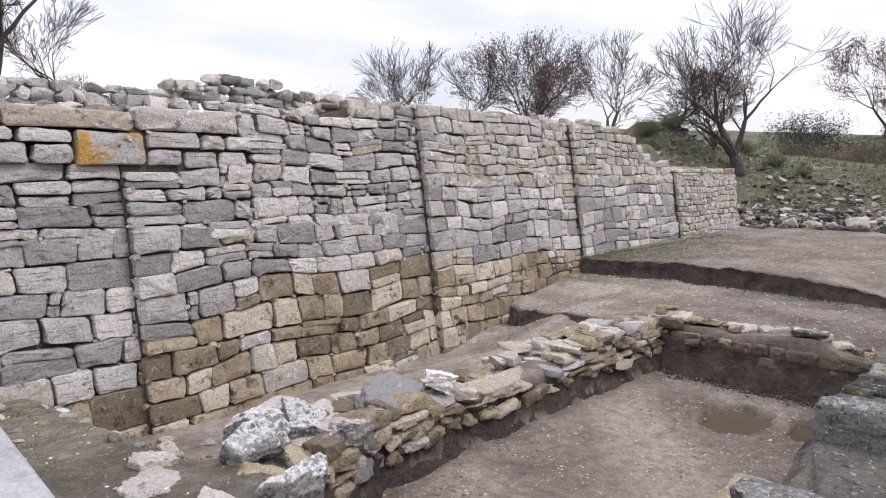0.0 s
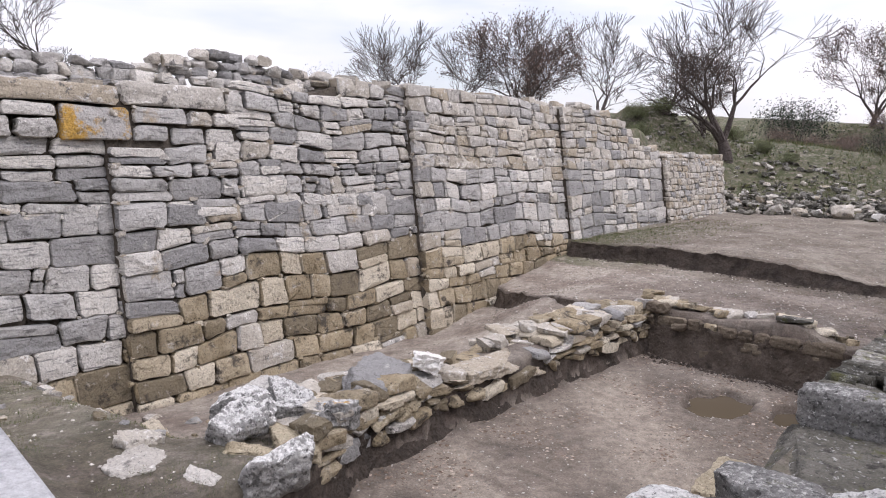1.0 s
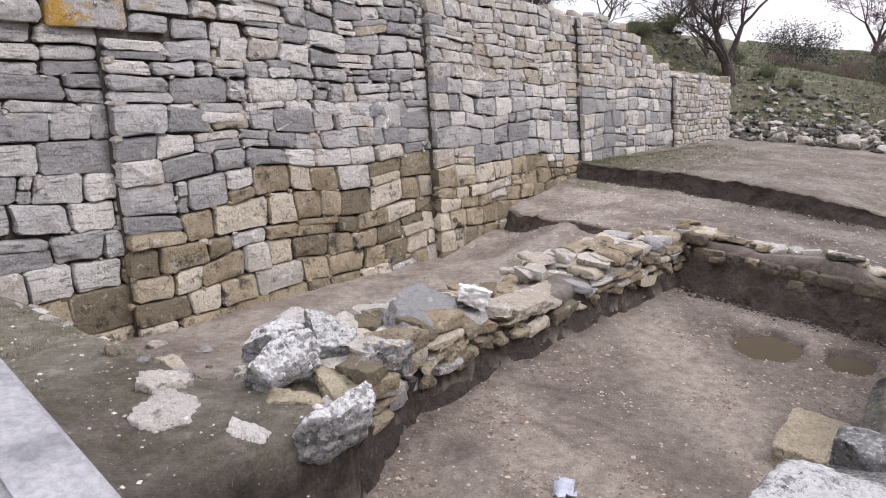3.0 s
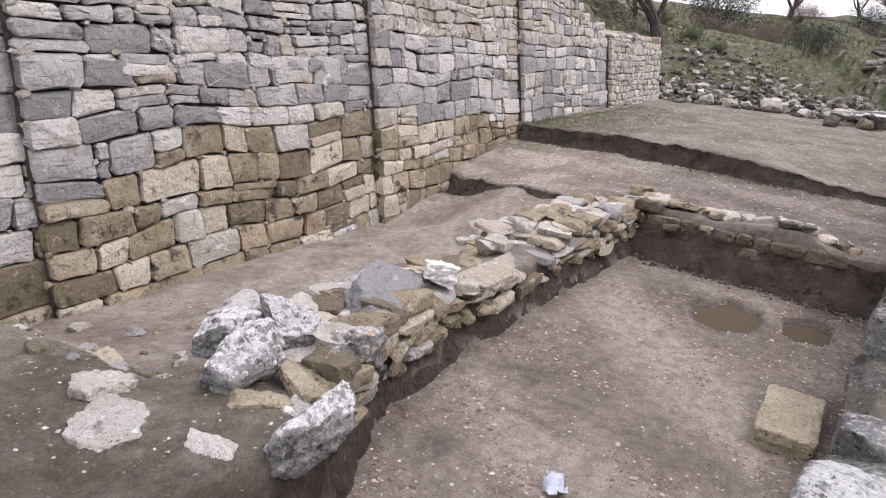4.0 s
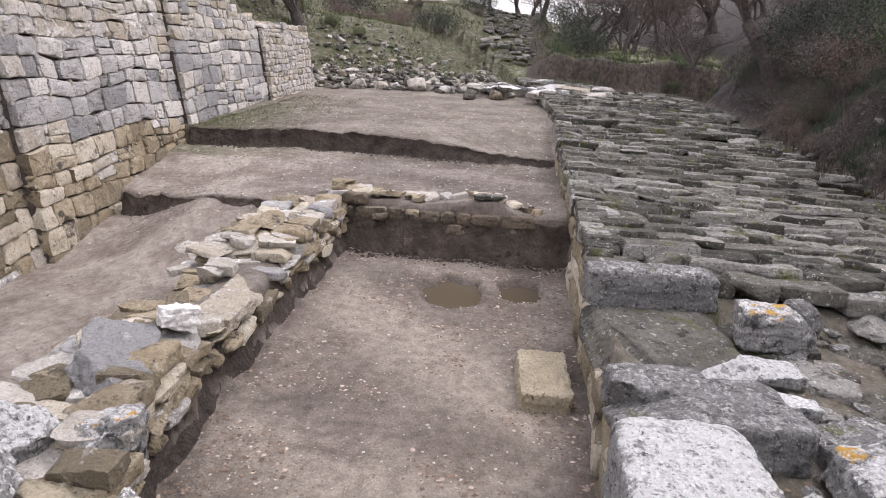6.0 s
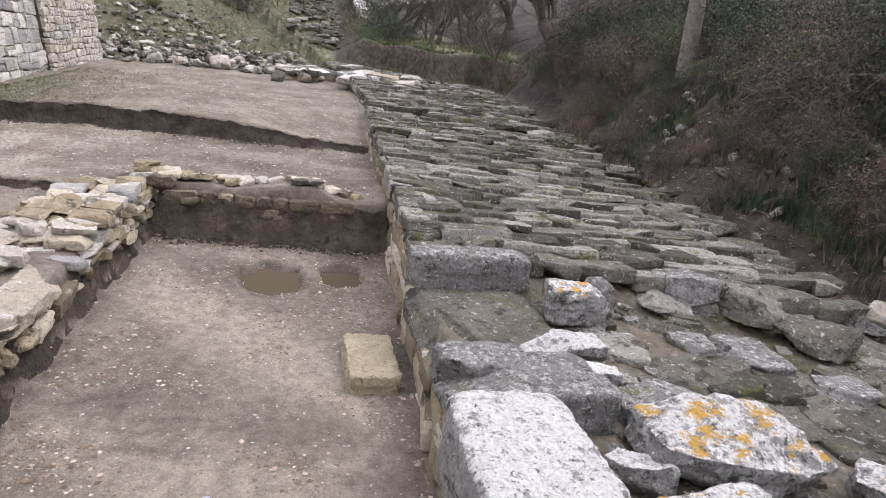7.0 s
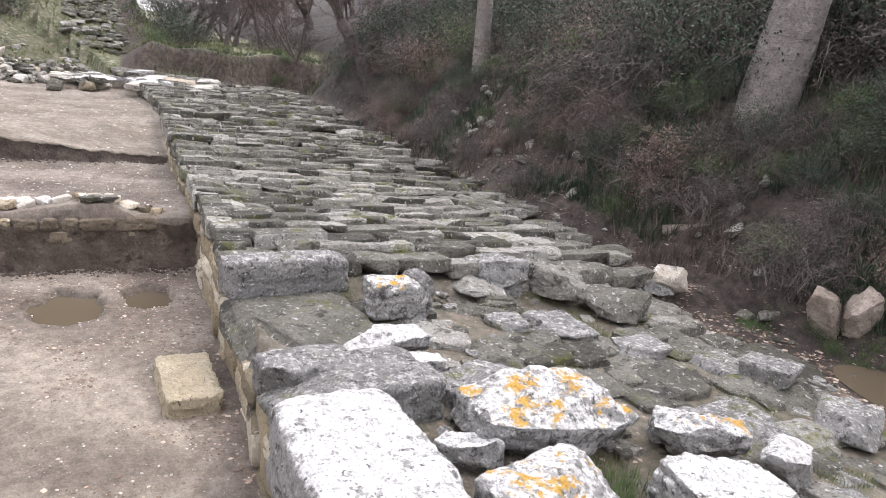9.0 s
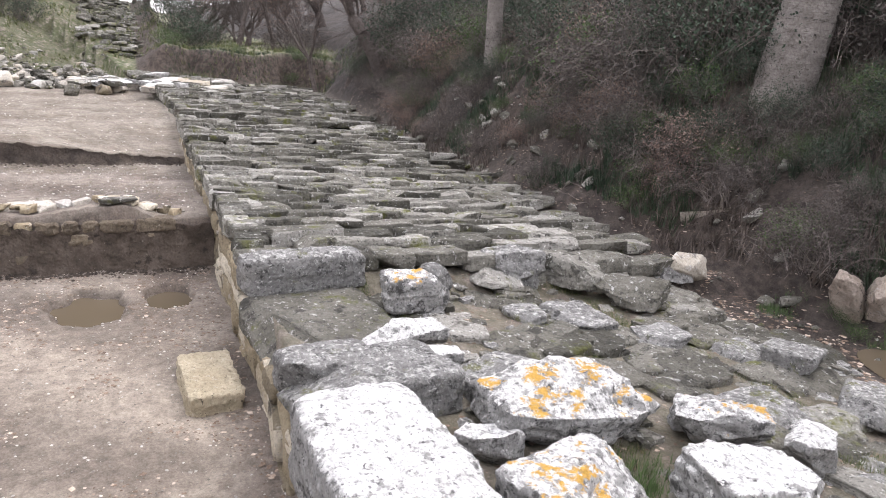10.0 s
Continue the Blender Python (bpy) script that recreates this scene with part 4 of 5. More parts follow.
# flat stones lying over the low wall's earth core
for i in range(70):
    px, py = rng.uniform(-1.6, 2.5), rng.uniform(0.2, 1.15)
    if px > 0.5 and py < 0.5:
        continue
    s = rng.uniform(0.18, 0.5)
    v, f = rock(rng, (s, s * rng.uniform(0.6, 1.0), rng.uniform(0.1, 0.2)), 8, 5, 0.05)
    hold("stone", placed(v, pose(px, py, ground(px, py)[0] + rng.uniform(0.0, 0.14), rng.uniform(-12, 12), rng.uniform(-12, 12), rng.uniform(0, 180))), f, rng.choice((PALE, TAN, TAN, GREY)), low)
v, f = rock(rng, (0.26, 0.5, 0.08), 3, 6, 0.03)
tagged(hold("flat_stone", placed(v, pose(5.55, -2.15, ground(5.55, -2.15)[0] + 0.05, 0, 3, 8)), f, ROAD), "thin flat grey slab lying on the cross wall", "stone")
for i in range(34):
    px, py = rng.uniform(-3.6, -0.6), rng.uniform(1.2, 4.4)
    s = rng.uniform(0.06, 0.26)
    v, f = rock(rng, (s, s * 0.8, s * 0.5), 8, 4, 0.06)
    tagged(hold("loose_stone", placed(v, pose(px, py, ground(px, py)[0] + s * 0.05, rng.uniform(-20, 20), rng.uniform(-20, 20), rng.uniform(0, 180))), f, rng.choice((TAN, PALE, GREY))), "small loose stone on the earth near the wall", "stone", "loose stones near the wall")

for size, m, material, label, seed in (
    ((0.76, 0.4, 0.3), pose(-2.2, 0.14, 0.56, 24, -8, 24), LICHEN, "long pale lichened boulder on the rubble heap", 101),
    ((0.56, 0.36, 0.32), pose(-2.02, 0.62, 0.5, 10, 6, 30), LICHEN, "grey-white boulder leaning on the rubble heap", 102),
    ((0.5, 0.5, 0.32), pose(-1.5, 0.42, 0.48, 5, 8, -20), LICHEN, "whitish rounded boulder on the rubble heap", 103),
    ((0.46, 0.4, 0.34), pose(-1.5, -0.14, 0.48, 5, 4, 10), ORANGE, "pale boulder with lichen at the pit edge", 104),
    ((0.76, 0.28, 0.5), pose(-2.4, -0.68, 0.4, 38, -8, 4), LICHEN, "grey flat-faced boulder standing on edge", 105),
    ((0.5, 0.48, 0.14), pose(-1.95, -0.2, 0.37, 8, 6, -35), TAN_PLAIN, "flat yellowish stone slab in the rubble heap", 106),
    ((0.42, 0.4, 0.32), pose(-2.4, -0.1, 0.3, 4, 6, -20), TAN_PLAIN, "tan stone half sunk in the earth", 107),
    ((0.3, 0.2, 0.2), pose(-2.3, -0.36, 0.3, 14, 6, 20), PALE, "small pale stone wedged in the rubble heap", 118),
    ((1.15, 0.55, 0.36), pose(-0.55, 0.36, 0.44, 20, -5, 22), GREY, "long grey striated boulder on the low wall", 108),
    ((0.6, 0.42, 0.3), pose(-1.55, 0.98, 0.4, 6, -4, 20), GREY, "grey rounded boulder on the low wall", 114),
    ((0.34, 0.34, 0.24), pose(0.16, 0.2, 0.56, 5, 5, 28), WHITE, "small bright white block on the low wall", 109),
    ((1.25, 0.42, 0.16), pose(1.3, 0.2, 0.27, 2, 1, 2), PALE, "long flat pale slab on the low wall", 110),
    ((0.36, 0.4, 0.24), pose(-3.0, 0.7, 0.34, 3, 8, 30), PALE, "pale stone lying in the earth", 111),
    ((0.5, 0.62, 0.14), pose(-3.16, 0.22, 0.36, 0, 2, 10), PALE, "flat pale stone embedded in the ground", 112),
    ((0.28, 0.3, 0.2), pose(-2.94, -0.36, 0.36, 10, 8, 40), GREY, "small grey stone half buried in the earth", 113),
    ((0.66, 0.5, 0.2), pose(0.0, 0.7, 0.38, 5, 5, 30), TAN, "flat tan slab behind the low wall", 115),
    ((0.6, 0.3, 0.13), pose(-0.72, 0.0, 0.3, 38, -14, 14), TAN_PLAIN, "tilted split slab in the face of the low wall", 116),
    ((0.6, 0.3, 0.12), pose(-0.3, 0.04, 0.3, 42, -22, 10), TAN_PLAIN, "tilted split slab in the face of the low wall", 117),
):
    boulder("boulder", size, m, material, label, "boulder", seed, "rubble heap boulders", 24, 2 if size[0] > 1 else (6 if size[2] < 0.21 else 7), 0.055)


# ---------------------------------------------------------------- handrail of the walkway
def bar(name, x0, x1, y0, y1, z0, z1, material, parent, edge=0.012):
    bm = bmesh.new()
    bmesh.ops.create_cube(bm, size=1.0, matrix=Matrix.Translation(((x0 + x1) / 2, (y0 + y1) / 2, (z0 + z1) / 2)) @ Matrix.Diagonal((x1 - x0, y1 - y0, z1 - z0, 1)))
    bmesh.ops.bevel(bm, geom=bm.edges[:], offset=edge, segments=2, affect="EDGES")
    me = bpy.data.meshes.new(name)
    bm.to_mesh(me)
    bm.free()
    me.materials.append(material)
    ob = new(name, me)
    ob.parent = parent
    return ob


rail = new("handrail", None)
tagged(rail, "weathered grey wooden handrail along the visitors' walkway", "handrail")
rail_bar = bar("rail", -0.13, 0.0, -3.6, 4.9, -0.08, 0.0, WOOD, rail)
rail_bar.matrix_basis = Matrix.Translation((-4.984, -3.5, 2.238)) @ pose(0, 0, 0, 1.44, 0, -3.08)
for py in (-6.9, 1.2):
    px, pz = -4.984 + 0.054 * (py + 3.5), 2.238 + 0.025 * (py + 3.5)
    bar("post", px - 0.115, px - 0.015, py - 0.05, py + 0.05, 0.6, pz - 0.075, WOOD, rail)


# ---------------------------------------------------------------- trees and shrubs
def tube(batch, a, b, ra, rb, sides):
    d = (b - a)
    if d.length < 1e-5:
        return
    q = d.to_track_quat("Z", "Y")
    vs = []
    for p, r in ((a, ra), (b, rb)):
        for k in range(sides):
            w = 2 * math.pi * k / sides
            vs.append(tuple(p + q @ Vector((r * math.cos(w), r * math.sin(w), 0))))
    batch.add(vs, [(k, (k + 1) % sides, sides + (k + 1) % sides, sides + k) for k in range(sides)])


def grow(rng, trunk, crown, tips, at, way, length, radius, level, levels, spread, bend):
    """One limb of three bent pieces, then its children."""
    pieces = 4 if level == 0 else 3
    p, d, r = at, way.normalized(), radius
    end_r = radius * (0.62 if level else 0.7)
    stops = []
    for k in range(pieces):
        d = (d + Vector((rng.gauss(0, bend), rng.gauss(0, bend), rng.gauss(0, bend * 0.6) + 0.03))).normalized()
        q = p + d * (length / pieces)
        nr = max(0.008, radius + (end_r - radius) * (k + 1) / pieces)
        tube(trunk if level == 0 else crown, p, q, r, nr, 10 if level == 0 else (6 if level == 1 else (4 if level < 4 else 3)))
        p, r = q, nr
        stops.append((Vector(p), Vector(d), r))
    if level >= levels:
        tips.append((Vector(p), Vector(d)))
        return
    kids = rng.choice((2, 3, 3)) if level else rng.choice((3, 4))
    for k in range(kids):
        side = Vector((rng.gauss(0, 1), rng.gauss(0, 1), rng.gauss(0.15, 0.6))).normalized()
        w = (d + side * spread * rng.uniform(0.6, 1.2)).normalized()
        grow(rng, trunk, crown, tips, p, w, length * rng.uniform(0.72, 0.95), r * rng.uniform(0.55, 0.8), level + 1, levels, spread, bend)
    for st in stops[:-1]:
        if level > 0 and rng.random() < 0.55:
            side = Vector((rng.gauss(0, 1), rng.gauss(0, 1), rng.gauss(0.2, 0.6))).normalized()
            grow(rng, trunk, crown, tips, st[0], (st[1] * 0.7 + side).normalized(), length * rng.uniform(0.4, 0.6), st[2] * 0.45, min(level + 2, levels), levels, spread, bend)


def leaf_quads(rng, batch, at, size, count, scatter):
    for _ in range(count):
        c = at + Vector((rng.gauss(0, scatter), rng.gauss(0, scatter), rng.gauss(0, scatter)))
        n = Vector((rng.gauss(0, 1), rng.gauss(0, 1), rng.gauss(0, 1))).normalized()
        u = n.orthogonal().normalized() * size * rng.uniform(0.6, 1.3)
        v = n.cross(u).normalized() * size * 0.55
        batch.add([tuple(c - u), tuple(c + v), tuple(c + u), tuple(c - v)], [(0, 1, 2, 3)])


def tree(seed, height, radius, levels, spread, bark, leaves=None, per_tip=0, leaf=0.05, label="", bend=0.12, lean=(0, 0), first=0.3):
    rng = random.Random(seed)
    trunk, crown, tips = Batch(), Batch(), []
    way = Vector((lean[0], lean[1], 1))
    grow(rng, trunk, crown, tips, Vector((0, 0, -0.7)), way, height * first, radius, 0, levels, spread, bend)
    root = new("tree", None)
    tagged(root, label, "tree")
    hold("trunk", trunk.v, trunk.f, bark, root, "round")
    hold("crown", crown.v, crown.f, bark, root)
    if leaves:
        lv = Batch()
        for p, d in tips:
            leaf_quads(rng, lv, p, leaf, per_tip, 0.14)
        hold("foliage", lv.v, lv.f, leaves, root)
    return root


def stand(ob, x, y, turn=0, size=1.0, sink=0.05):
    ob.matrix_basis = pose(x, y, ground(x, y)[0] - sink, 0, 0, turn) @ Matrix.Diagonal((size, size, size, 1))
    return ob


def again(ob, x, y, turn, size, label=""):
    c = copy_thing(ob, pose(x, y, ground(x, y)[0] - 0.05, 0, 0, turn))
    c.scale = (size, size, size)
    return tagged(c, label)


bare = tree(3, 5.6, 0.25, 6, 0.72, BARK, label="bare grey-brown tree with a wide crown of fine twigs", bend=0.1, first=0.24)
stand(bare, 29.5, 8.1, 40, 1.5)
bare_b = tree(8, 5.2, 0.14, 6, 0.6, BARK, label="leafless tree with spreading fine branches", bend=0.1, first=0.24)
stand(bare_b, 24.5, 12.2, 10, 1.35)
russet = tree(15, 4.8, 0.15, 6, 0.65, BARK, LEAF_RED, 6, 0.034, "tree with a rounded crown of dry russet leaves", first=0.24)
stand(russet, 20.0, 13.6, 0, 1.2)
again(bare_b, 15.8, 15.8, 70, 1.05, "thin bare tree behind the wall")
again(bare_b, 13.2, 15.2, 200, 0.75, "thin bare tree behind the wall")
again(bare_b, 17.6, 16.4, 300, 1.0, "thin bare tree behind the wall")
again(russet, 22.0, 15.0, 120, 1.0, "dry-leaved tree behind the wall")
again(bare, -0.9, 12.2, 100, 1.1, "bare tree with fine twigs behind the ruined upper wall")
again(bare_b, 0.9, 13.2, 160, 0.75, "thin bare tree behind the ruined upper wall")
again(bare_b, 31.0, 12.5, 250, 1.1, "bare tree on the grassy hill")
again(russet, 31.2, 10.2, 250, 1.0, "fine-twigged tree with withered leaves on the grassy hill")
again(bare_b, 30.0, 9.5, 50, 0.8, "bare tree on the grassy hill")
again(russet, 45.0, 5.4, 30, 1.5, "russet tree on the hilltop")
again(russet, 50.0, -3.0, 70, 1.3, "russet tree beyond the steps")
again(bare, 48.0, -7.0, 170, 1.2, "dark bare tree beyond the gully")
again(bare_b, 46.0, -9.5, 10, 1.2, "dark bare tree beyond the gully")
again(russet, 40.0, -11.5, 200, 1.1, "russet-leaved tree on the far bank")
again(bare, 38.0, -8.8, 300, 0.9, "bare tree on the grass above the gully")
slim = tree(61, 6.4, 0.13, 6, 0.5, BARK, LEAF_RED, 3, 0.04, "slim tree with few russet leaves at the bank's foot", bend=0.14, first=0.4)
stand(slim, 23.8, -10.5, 80, 1.0)
again(slim, 24.8, -9.7, 200, 0.9, "slim leaning tree at the foot of the far bank")
again(slim, 34.5, -7.7, 130, 1.2, "slim tree on the grass above the gully")
again(slim, 37.0, -10.2, 300, 1.2, "slim tree on the grass above the gully")
again(slim, 44.0, -3.5, 20, 1.5, "dark-trunked tree beyond the steps")
again(russet, 54.0, -14.0, 90, 1.4, "russet-leaved tree on the far bank")
again(bare, 56.0, -20.0, 190, 1.5, "dark bare tree on the far bank")
again(russet, 60.0, 3.0, 240, 1.2, "russet tree on the far hill")
for i, (tx, ty) in enumerate(((42, -17), (36, -18), (47, -13), (62, -10), (66, -4), (35, -22), (28, -20), (58, -26))):
    again((bare, russet, bare_b)[i % 3], tx, ty, 37 * i, 1.0 + 0.07 * i, "tree in the wood on the far slope")
for i, (tx, ty) in enumerate(((55, 0.5), (61, -2), (70, -8), (75, 2), (68, -14), (50, -10), (44, -6.5), (41, -14))):
    again((russet, bare, bare_b)[i % 3], tx, ty, 53 * i, 1.1 + 0.05 * i, "tree in the wood beyond the steps")
oak = tree(31, 8.5, 0.3, 5, 0.7, BARK, LEAF_RED, 5, 0.07, "thick dark oak leaning over the bank with dry leaves", bend=0.16, lean=(0.1, 0.3), first=0.34)
stand(oak, 20.5, -11.2, 0, 1.0)
pine = tree(44, 9.5, 0.27, 5, 0.8, BARK_PALE, LEAF_GREEN, 5, 0.06, "straight pale-barked tree on the wooded bank", bend=0.05, lean=(0.02, 0.02), first=0.42)
stand(pine, 12.7, -11.6, 0, 1.0, 0.6)
big = tree(52, 10.0, 0.52, 5, 0.7, BARK_PALE, LEAF_RED, 3, 0.06, "stout tree with scaly pale bark leaning on the bank", bend=0.03, lean=(-0.1, -0.1), first=0.42)
stand(big, 3.6, -12.1, 0, 1.0, 0.3)
again(pine, 9.0, -17.5, 80, 1.0, "pale-barked tree deep in the wooded bank")
again(pine, 21.0, -16.5, 150, 1.0, "pale-barked tree deep in the wooded bank")
again(oak, 26.0, -16.0, 130, 0.9, "dark oak deep in the wooded bank")
again(pine, 0.5, -19.0, 250, 1.0, "pale-barked tree deep in the wooded bank")


def hides_trunk(x, y):
    """Whether a large bush here would stand between the walkway and one of the two pale trunks."""
    for tx, ty in ((3.35, -12.5), (12.7, -11.6)):
        ax, ay = tx + 5.07, ty + 2.36
        f = ((x + 5.07) * ax + (y + 2.36) * ay) / (ax * ax + ay * ay)
        if 0.5 < f < 1.02 and math.hypot(x + 5.07 - f * ax, y + 2.36 - f * ay) < 1.5:
            return True
    return False


def bush(seed, spread, height, leaves, count, leaf, twigs, label, droop=0.0):
    rng = random.Random(seed)
    wood, green = Batch(), Batch()
    for i in range(twigs):
        w = rng.uniform(0, 2 * math.pi)
        p = Vector((rng.gauss(0, 0.2) * spread, rng.gauss(0, 0.2) * spread, -0.1))
        d = Vector((math.cos(w) * rng.uniform(0.2, 1.0), math.sin(w) * rng.uniform(0.2, 1.0), rng.uniform(0.5, 1.4))).normalized()
        r = rng.uniform(0.006, 0.014)
        for k in range(5):
            d = (d + Vector((rng.gauss(0, 0.22), rng.gauss(0, 0.22), rng.gauss(-droop * k * 0.2, 0.15)))).normalized()
            q = p + d * height * rng.uniform(0.17, 0.3)
            tube(wood, p, q, r, r * 0.75, 3)
            if k > 1:
                leaf_quads(rng, green, q, leaf, count, 0.11 * height)
                for _ in range(2):
                    e = q + Vector((rng.gauss(0, 1), rng.gauss(0, 1), rng.gauss(0.2, 0.7))).normalized() * height * 0.2
                    tube(wood, q, e, r * 0.6, r * 0.3, 3)
            p, r = q, r * 0.75
    root = new("bush", None)
    tagged(root, label, "bush", "bushes on the bank")
    tagged(hold("brushwood", wood.v, wood.f, TWIG, root), kind="stuff")
    tagged(hold("foliage", green.v, green.f, leaves, root), kind="stuff")
    return root


rng = random.Random(9)
kinds = [
    bush(1, 1.0, 1.1, LEAF_GREEN, 16, 0.028, 80, "dense dark green evergreen bush on the bank"),
    bush(2, 1.1, 1.2, LITTER_DARK, 8, 0.024, 120, "tangled grey-brown leafless scrub on the bank", 0.8),
    bush(3, 0.8, 0.8, LEAF_BRIGHT, 14, 0.025, 55, "low green shrub on the bank"),
    bush(4, 1.1, 0.9, LEAF_SAGE, 26, 0.03, 80, "sage-green rounded bush on the hill"),
    bush(5, 1.0, 0.9, LEAF_RED, 9, 0.026, 110, "withered reddish-brown scrub on the bank", 0.6),
]
spots = [(0.0, -12.4), (5.8, -12.3), (7.2, -11.9)]
for i, k in enumerate(kinds):
    stand(k, *(spots + [(27.6, 12.2), (8.2, -10.9)])[i], 40 * i, (1.2, 1.2, 1.2, 0.8, 0.7)[i])
n_bush = 0
while n_bush < 196:
    bx = rng.uniform(-3.5, 24) if n_bush < 190 else rng.uniform(26, 50)
    edge = -9.4 - 0.05 * max(0, bx - 3) - 1.3 * smooth(7, 1, bx)
    by = edge - 0.4 - abs(rng.gauss(0, 1)) * 2.4
    front = by > edge - 1.4
    if bx > 26:
        by = rng.uniform(-20, -4)
    if front and 5.5 < bx < 15 and rng.random() < 0.7:
        continue
    k = rng.choices((0, 1, 2, 4), (4, 4, 2.5, 1.5))[0] if not front else rng.choices((0, 1, 2, 4), (1, 4, 2, 2.5))[0]
    if bx > 26 and by > -9 and rng.random() < 0.6:
        continue
    if hides_trunk(bx, by) or (0.6 < bx < 4.4 and -13.6 < by < -10.9) or (abs(bx - 12.2) < 1.0 and by > -12.0):
        continue
    again(kinds[k], bx, by, rng.uniform(0, 360), (rng.uniform(0.45, 0.8) if front else rng.uniform(0.8, 1.4)) if bx < 26 else rng.uniform(0.9, 1.9))
    n_bush += 1
for hx, hy, k, s in ((26.6, 11.6, 3, 0.7), (31.5, 7.2, 3, 0.6), (33, 9.5, 3, 0.8), (30.5, 5.6, 3, 0.5), (28.8, 11.4, 3, 0.8), (36, 2.5, 0, 1.2), (41, 8.5, 0, 2.2), (2.6, 7.6, 0, 0.55), (2.9, 8.4, 0, 0.6), (4.2, 8.2, 1, 0.6), (-1.6, 7.3, 1, 0.5), (-1.1, 7.6, 1, 0.5), (6.0, 10.0, 1, 0.9), (44, 0.8, 0, 1.3), (34, -5.5, 0, 1.5), (36, -4.5, 0, 1.6), (31, -4.2, 2, 1.0)):
    again(kinds[k], hx, hy, 50 * hx, s, ("dense dark evergreen bush", "dry twiggy shrub", "low green shrub", "rounded sage-green bush")[k] + " growing above the old walls")

for hx, hy, k, s in ((1.0, -11.2, 1, 0.5), (1.8, -11.5, 0, 0.45), (2.4, -11.6, 2, 0.5), (3.6, -11.3, 1, 0.5), (4.2, -11.9, 0, 0.5), (2.9, -11.2, 1, 0.45), (1.4, -12.6, 0, 0.7)):
    again(kinds[k], hx, hy, 77 * hx, s)

for hx, hy in ((2.7, -11.75), (3.2, -11.8), (3.8, -12.0), (2.4, -12.2), (4.3, -12.3), (12.2, -11.2), (12.9, -11.1)):
    again(kinds[0 if hx > 3 else 1], hx, hy, 91 * hx, 0.58)
for i in range(60):
    bx = rng.uniform(0.5, 17)
    by = -8.95 - 0.05 * max(0, bx - 3) - 1.3 * smooth(7, 1, bx) - rng.uniform(0.3, 2.0)
    if hides_trunk(bx, by) and by < -10.9 or 5.5 < bx < 15 and rng.random() < 0.6:
        continue
    again(kinds[rng.choices((0, 1, 2, 4), (2, 3, 2, 2))[0]], bx, by, rng.uniform(0, 360), rng.uniform(0.4, 0.75))
for hx, hy, s in ((40, 5.5, 1.0), (41, 3.6, 0.9), (38, 6.6, 0.8), (43, 4.2, 1.1), (36, 4.6, 0.7), (37, 8.2, 0.9)):
    again(kinds[4], hx, hy, 61 * hx, s, "russet withered shrub on the hilltop")
for i in range(7):
    hx, hy = 28.2 + rng.uniform(-0.5, 2.0), rng.uniform(-11, -3.5)
    again(kinds[rng.choice((0, 1, 2))], hx, hy, 61 * hx, rng.uniform(0.3, 0.55), "small shrub on the edge of the gully")

# evergreen thicket behind the stout tree, and fresh green shoots by its foot
for i in range(46):
    hx, hy = rng.uniform(-2.5, 9.5), rng.uniform(-17.5, -13.4)
    again(kinds[0 if rng.random() < 0.75 else 1], hx, hy, rng.uniform(0, 360), rng.uniform(1.1, 1.7), "tall dark evergreen bush in the thicket behind the stout tree")
for hx, hy, s in ((3.4, -11.2, 0.5), (3.7, -11.0, 0.4), (1.95, -12.4, 0.55), (1.6, -12.2, 0.5), (2.2, -12.7, 0.55), (0.35, -10.35, 0.28), (0.1, -10.3, 0.24), (12.6, -11.0, 0.6), (11.6, -11.5, 0.6), (13.6, -11.6, 0.6)):
    again(kinds[2], hx, hy, 83 * hx, s, "low tuft of fresh green leaves on the bank")

for i in range(70):
    bx = rng.uniform(-1.0, 8.5)
    by = -10.2 - 1.1 * smooth(7, 1, bx) - rng.uniform(0.0, 2.6)
    if 1.6 < bx < 4.8 and by < -11.2:
        continue
    again(kinds[rng.choices((0, 2, 4), (5, 4, 1))[0]], bx, by, rng.uniform(0, 360), rng.uniform(0.3, 0.55), "low leafy shrub on the earth bank")

# a weathered log at the foot of the bank
log = Batch()
for a, b, ra, rb in (((3.42, -10.38, 0.62), (3.12, -10.7, 0.72), 0.09, 0.085), ((3.12, -10.7, 0.72), (2.86, -10.86, 0.86), 0.085, 0.05), ((2.98, -10.78, 0.8), (2.96, -10.72, 1.1), 0.04, 0.02)):
    tube(log, Vector(a), Vector(b), ra, rb, 9)
tagged(hold("fallen_log", log.v, log.f, mat("grey_weathered_wood", ((0.2, 0.17, 0.14), (0.33, 0.29, 0.25)), 7, 0.7, 26, vary=0.1)), "short grey weathered log at the foot of the bank", "log")

# dry roots hanging from the foot of the bank
for i in range(26):
    hx = rng.uniform(0.4, 5.5)
    hy = -8.95 - 1.3 * smooth(7, 1, hx) - rng.uniform(0.2, 0.9)
    root_ = Batch()
    p = Vector((hx, hy, ground(hx, hy)[0] - 0.03))
    d = Vector((rng.gauss(0, 0.6), rng.uniform(0.1, 0.8), rng.uniform(0.3, 1.2))).normalized()
    r = rng.uniform(0.008, 0.02)
    for k in range(5):
        d = (d + Vector((rng.gauss(0, 0.4), rng.gauss(0.1, 0.3), rng.gauss(-0.35, 0.3)))).normalized()
        q = p + d * rng.uniform(0.08, 0.2)
        tube(root_, p, q, r, r * 0.75, 5)
        p, r = q, r * 0.75
    tagged(hold("dry_root", root_.v, root_.f, TWIG), "dry bare root sticking out of the earth bank", "root", "roots in the bank")

